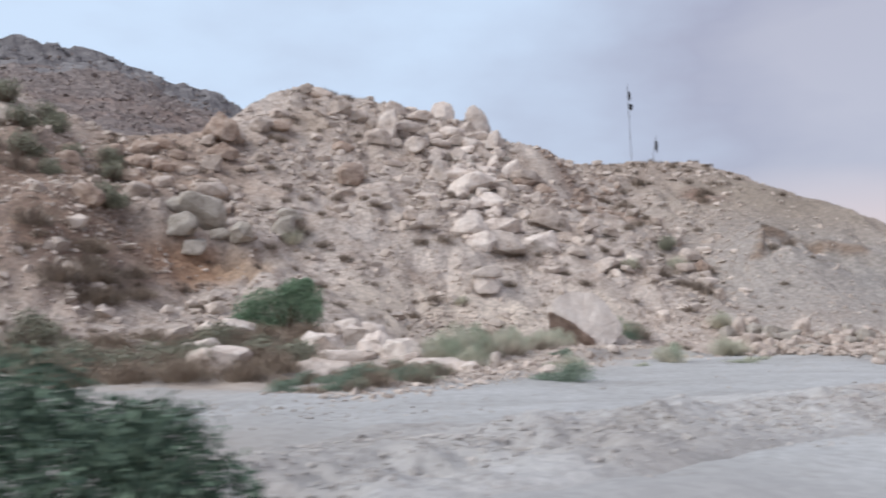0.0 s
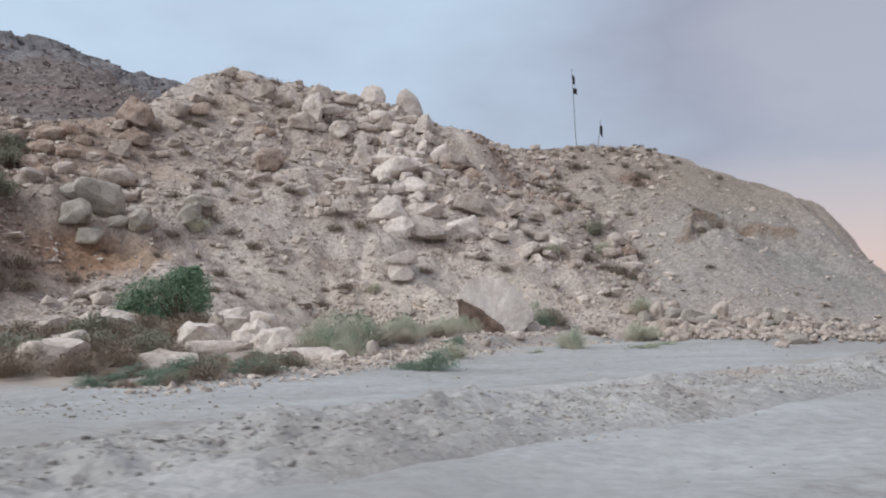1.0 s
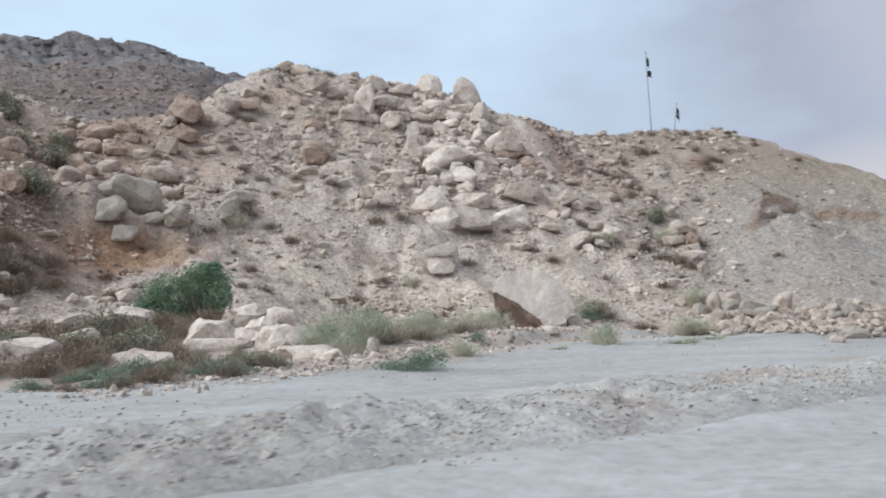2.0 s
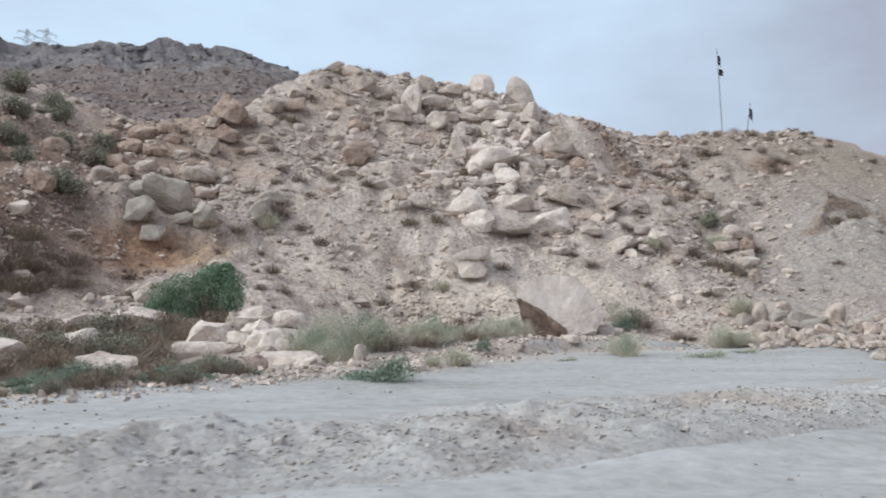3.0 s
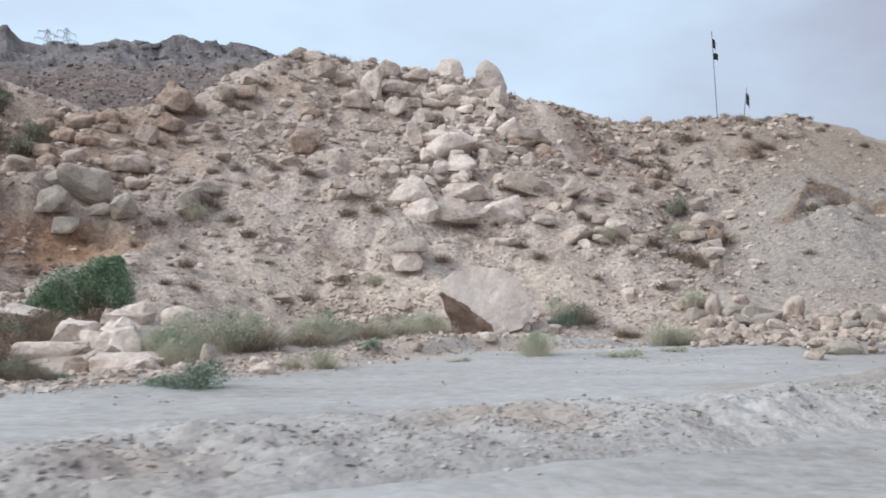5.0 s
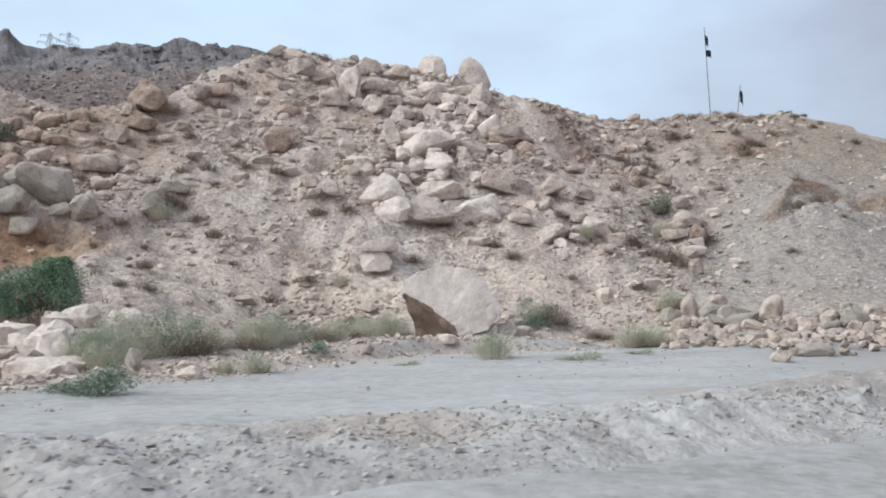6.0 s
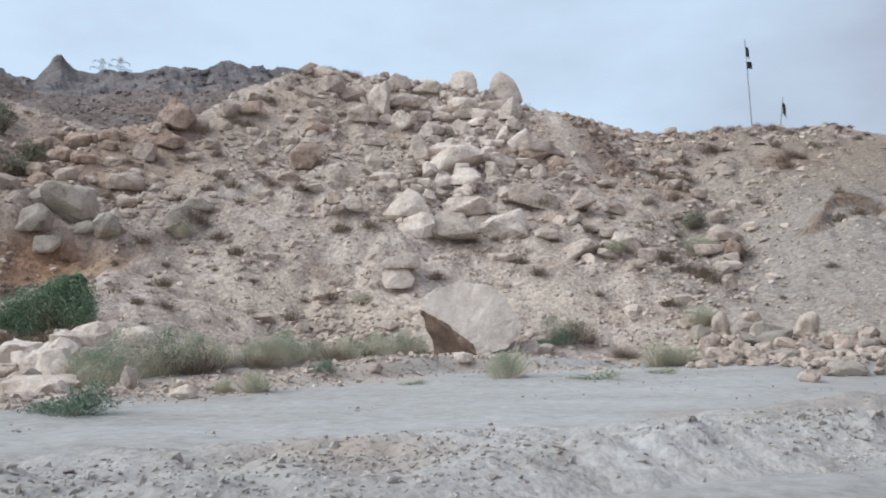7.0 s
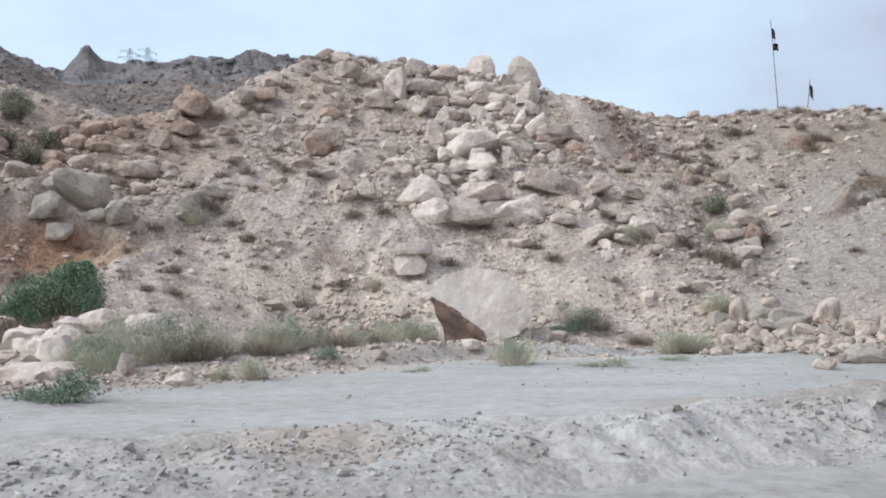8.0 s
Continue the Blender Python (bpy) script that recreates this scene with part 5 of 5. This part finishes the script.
for x, y, sc in ((10.3, 35.4, 1.15), (10.9, 35.6, 0.9), (11.4, 39.7, 1.15), (3.2, 25.2, 0.7), (2.6, 25.0, 0.45), (2.9, 34.9, 0.7), (2.4, 35.4, 0.8), (1.4, 35.0, 0.75), (0.6, 35.3, 0.7), (11.3, 47.2, 1.1), (-7.5, 39.0, 1.0), (8.2, 43.9, 0.9), (0.0, 38.6, 0.7)):
    stand_copy(tuft, x, y, dice.uniform(0, 360), sc)
for x, y, sc in ((1.2, 30.2, 0.75), (1.7, 31.0, 0.7), (0.7, 34.4, 0.8), (1.0, 35.2, 0.9), (1.9, 35.5, 0.8), (2.9, 35.2, 0.9), (-0.2, 34.6, 0.8), (2.2, 34.4, 0.7), (2.7, 34.5, 0.6), (0.2, 33.0, 0.7)):
    stand_copy(olive_brush if dice.random() < 0.55 else tuft, x, y, dice.uniform(0, 360), sc)
stand_copy(weed, 6.95, 37.9, 20, 0.95)
stand_copy(greener, 6.8, 38.2, 40, 0.7)
stand_copy(olive_brush, 7.5, 38.6, 80, 1.1)
stand_copy(greener, 7.15, 29.7, 80, 0.62)
leafy_slope = shrub("slope_bush", "olive bush growing on the rocky slope", ([(0, 0, 0.6, 0.7, 0.65, 0.55), (0.4, 0, 0.3, 0.5, 0.5, 0.3)], 2600, 0.055, SLOPE_LEAF), (120, 0.5, 1.1, 0.3, 0.01, TWIG), "bushes on the slope", 12)
stand(leafy_slope, -13.98, 34.5, 0, 1.0)
for x, y, sc in ((11.2, 48.8, 0.8), (-20.0, 42.8, 1.1), (-22.9, 43.4, 1.2), (-19.0, 37.6, 1.1), (-15.8, 39.4, 1.0), (-21.1, 43.9, 1.0), (-16.8, 41.4, 0.9), (-18.0, 40.2, 0.9), (-17.3, 36.6, 0.8), (-20.5, 40.0, 1.0)):
    stand_copy(leafy_slope, x, y, dice.uniform(0, 360), sc)
for x, y, sc in ((-12.7, 30.6, 1.2), (-11.4, 31.5, 0.9), (-12.2, 29.8, 1.2), (-13.4, 31.8, 1.1)):
    stand_copy(brush, x, y, dice.uniform(0, 360), sc)
dead = shrub("dry_tuft", "reddish-brown dry tuft on the scree", None, (200, 0.3, 0.45, 0.25, 0.007, DRY), "dry tufts on the scree", 13)
stand(dead, 1.1, 36.8)
for x, y, sc in ((-4.6, 33.6, 1.0), (9.0, 37.6, 1.0), (9.4, 37.6, 0.8), (11.5, 43.8, 1.5), (10.1, 45.1, 1.3), (10.9, 44.6, 1.2), (11.9, 43.3, 1.2), (-11.6, 30.6, 1.6), (-12.3, 31.2, 1.6), (-13.0, 29.8, 1.8)):
    stand_copy(dead, x, y, dice.uniform(0, 360), sc)
for x, y, sc in ((12.0, 60.9, 1.4), (10.6, 57.1, 1.5), (9.8, 54.7, 1.6), (10.3, 51.8, 1.5), (10.2, 45.4, 1.5), (11.4, 44.3, 1.8), (15.7, 58.2, 1.4), (15.4, 60.8, 1.1), (5.0, 46.6, 1.5), (7.7, 43.9, 1.4),
                 (12.9, 47.4, 1.8), (9.0, 45.1, 1.3), (15.0, 71.1, 1.2), (-16.9, 42.0, 1.6), (-16.3, 39.7, 1.5), (-9.9, 45.5, 1.2), (-10.0, 48.3, 1.4), (-7.6, 42.9, 1.2), (-6.2, 43.7, 1.2), (-4.2, 42.4, 1.2), (-8.5, 42.4, 1.1),
                 (-7.3, 39.7, 1.8), (-8.0, 39.6, 1.8), (-6.2, 39.5, 1.2), (-5.1, 38.8, 1.2), (-1.9, 41.2, 1.3), (-0.8, 41.5, 1.3), (-13.3, 29.2, 2.4), (-13.1, 30.7, 2.2), (-11.9, 32.4, 1.8), (-15.1, 31.0, 2.4), (-18.4, 36.0, 2.2)):
    stand_copy(dead, x, y, dice.uniform(0, 360), sc)
for x, y, sc in ((11.9, 60.6, 2.2), (16.0, 59.3, 2.4), (16.5, 59.8, 2.0), (15.6, 58.8, 1.8), (13.2, 66.0, 2.0), (15.6, 66.4, 2.0), (16.6, 65.6, 1.8), (17.4, 62.0, 2.0), (10.2, 53.4, 1.9), (9.6, 54.4, 1.7), (9.0, 57.8, 1.8), (10.6, 59.4, 1.8), (7.8, 57.4, 1.6), (19.0, 72.5, 1.1), (17.8, 72.0, 1.1), (20.0, 73.0, 1.1)):
    stand_copy(dead, x, y, dice.uniform(0, 360), 0.68 * sc)
for _ in range(60):
    x = dice.uniform(8, 22.5)
    stand_copy(dead, x, dice.uniform(72, 80.0), dice.uniform(0, 360), dice.uniform(0.4, 1.0))
for _ in range(270):
    x, u = dice.uniform(-22, 14) if dice.random() < 0.8 else dice.uniform(-22, 22), dice.random()
    f, c = np.interp(x, STATION, FOOT), np.interp(x, STATION, np.minimum(np.array(CREST), 66))
    stand_copy(dead, x, f + 1 + (c - f) * u, dice.uniform(0, 360), 0.4 + 0.85 * dice.random() ** 1.6)


def dry_grass():
    """Small dry tufts, past counting, in patches over the slope."""
    rng = np.random.default_rng(21)
    n = 3500
    x = rng.uniform(-26, 20, n)
    f, c = np.interp(x, STATION, FOOT), np.interp(x, STATION, np.minimum(np.array(CREST), 68))
    y = f + 0.5 + (c - f + 2) * rng.uniform(0, 1, n)
    keep = rng.uniform(0, 1, n) < np.clip(0.35 + 1.3 * fbm(x / 4.0, y / 4.0, 2, 97), 0.03, 1) * (1 - 0.8 * smooth(12, 16, x - 0.3 * (y - 45)))
    x, y = x[keep], y[keep]
    z, size = hill_z(x, y), rng.uniform(0.35, 1.1, len(x)) ** 1.5
    verts, faces = [], []
    for k in range(len(x)):
        v, f = twig_fan(rng, 26, 0.22, 0.3, 0.18, 0.009)
        verts.append(v * size[k] + (x[k], y[k], z[k] - 0.02))
        faces.append(f + 130 * k)
    ob = new("dry_grass", raw_mesh("dry_grass", np.concatenate(verts), np.concatenate(faces), DRY))
    tagged(ob, "small dry brown grass tufts in patches on the slope", "grass", kind="stuff")


dry_grass()


def crest_crags():
    """Broken outcrops along the mountain crest and fallen blocks on its flank."""
    rng = np.random.default_rng(33)
    co = np.empty(3 * len(mountain.data.vertices), np.float32)
    mountain.data.vertices.foreach_get("co", co)
    co = co.reshape(-1, 3)
    away = np.hypot(co[:, 0] - 6, co[:, 1] - 5)
    west = co[:, 0] < -30
    for name, near, far, n, small, large, power, label, stuff_mat in (("crest_crags", 274, 291, 800, 1.0, 3.6, 1.8, "dark grey broken outcrops along the mountain crest", CRAG), ("flank_blocks", 60, 280, 12500, 0.25, 1.5, 3.0, "fallen brown blocks over the mountain flank", FLANK)):
        pool = np.where((away > near) & (away < far) & west)[0]
        at = co[rng.choice(pool, n)]
        at = at[np.abs(np.arctan2(6 - at[:, 0], at[:, 1] - 5) - radians(39.2)) > 0.022]
        n = len(at)
        size = (small + (large - small) * rng.uniform(0, 1, n) ** power) * (np.ones(n) if near > 200 else np.clip(np.hypot(at[:, 0], at[:, 1]) / 200, 0.25, 1.1))
        ob = new(name, scatter_mesh(name, at[:, 0] + rng.normal(0, 0.6, n), at[:, 1] + rng.normal(0, 0.6, n), at[:, 2] - (0.15 * size if near < 200 else 0.62 * size), size, BLOCKS if near > 200 else CHIPS, stuff_mat, rng))
        tagged(ob, label, "rocks", kind="stuff")


crest_crags()


# ---- flagpoles on the ridge and the far pylons ----
def tube(bm, a, b, r0, r1, sides=8):
    a, b = Vector(a), Vector(b)
    turn = (b - a).to_track_quat("Z", "Y").to_matrix().to_4x4()
    m = Matrix.Translation((a + b) / 2) @ turn
    bmesh.ops.create_cone(bm, cap_ends=True, segments=sides, radius1=r0, radius2=r1, depth=(b - a).length, matrix=m)


def bm_mesh(name, bm, material):
    me = bpy.data.meshes.new(name)
    bm.to_mesh(me)
    bm.free()
    me.materials.append(material)
    return me


def cloth_mesh(w, h, sag, seed):
    """A limp rag of cloth that hangs from the pole on its edge x = 0."""
    bm = bmesh.new()
    bmesh.ops.create_grid(bm, x_segments=10, y_segments=10, size=0.5)
    for v in bm.verts:
        u, t = v.co.x + 0.5, v.co.y + 0.5
        wave = 0.12 * math.sin(7 * u + seed) * u
        v.co = (w * u * (1 - 0.25 * sag), wave + 0.05 * math.sin(9 * t + 3 * u), h * (t - 1) - sag * u * u * 0.6 + 0.06 * noise.noise((u * 4, t * 4, seed)))
    geom = bmesh.ops.extrude_face_region(bm, geom=bm.faces[:])["geom"]
    bmesh.ops.translate(bm, verts=[g for g in geom if isinstance(g, bmesh.types.BMVert)], vec=(0, 0.015, 0))
    return bm_mesh("flag", bm, CLOTH)


def flagpole(x, y, tall, lean, flags, label):
    ob = new("flagpole")
    bm = bmesh.new()
    tube(bm, (0, 0, -0.4), (lean * tall, 0, tall), 0.035, 0.025)
    part("pole", bm_mesh("pole", bm, STEEL), ob)
    for k, (at, w, h, sag) in enumerate(flags):
        rag = part("flag", cloth_mesh(w, h, sag, k), ob, "limp black cloth flag")
        rag.matrix_parent_inverse = Matrix.Identity(4)
        rag.location = (lean * at, 0, at)
    ob.matrix_world = pose(x, y, land_z(x, y))
    tagged(ob, label, "flagpole", "flagpoles on the ridge")


flagpole(15.15, 80.3, 7.5, -0.045, [(6.9, 0.3, 0.7, 0.6), (5.7, 0.4, 0.5, 0.15)], "tall thin flagpole with two small black flags")
flagpole(17.05, 80.8, 2.9, 0.13, [(2.5, 0.28, 0.9, 0.7)], "short leaning flagpole with one black flag")


def pylon(bearing, rise):
    """The head of a power pylon that looks over the far crest: mast with three arms."""
    ob = new("power_pylon")
    bm = bmesh.new()
    for sx, sy in ((-1, -1), (1, -1), (1, 1), (-1, 1)):
        tube(bm, (sx * 4.0, sy * 4.0, -26), (sx * 0.35, sy * 0.35, 9.5), 0.09, 0.07, 5)
    for k in range(9):
        z0, z1 = -26 + 3.9 * k, -26 + 3.9 * (k + 1)
        w0, w1 = 4.0 - 3.65 * (z0 + 26) / 35.5, 4.0 - 3.65 * (z1 + 26) / 35.5
        for s in (-1, 1):
            tube(bm, (-w0, s * w0, z0), (w1, s * w1, z1), 0.05, 0.05, 4)
            tube(bm, (s * w0, w0, z0), (s * w1, -w1, z1), 0.05, 0.05, 4)
    part("mast", bm_mesh("mast", bm, GALV), ob)
    for z, reach in ((4.6, 5.6), (7.6, 4.2)):
        bm = bmesh.new()
        for s in (-1, 1):
            tube(bm, (0, 0, z + 0.9), (s * reach, 0, z), 0.09, 0.07, 5)
            tube(bm, (0, 0, z - 0.3), (s * reach, 0, z), 0.09, 0.07, 5)
            for f in (0.35, 0.7):
                tube(bm, (s * reach * f, 0, z - 0.3 + 0.3 * f), (s * reach * f, 0, z + 0.9 - 0.9 * f), 0.05, 0.05, 4)
            tube(bm, (s * reach, 0, z), (s * reach, 0, z - 1.3), 0.1, 0.1, 5)
        part("crossarm", bm_mesh("crossarm", bm, GALV), ob)
    r, a = 386.0, radians(bearing)
    ob.matrix_world = pose(6 - r * math.sin(a), 5 + r * math.cos(a), r * math.tan(radians(rise)), 0, 0, bearing + 35)
    tagged(ob, "grey lattice power pylon behind the mountain crest", "pylon", "power pylons")


pylon(36.95, 14.7)
pylon(35.9, 14.85)
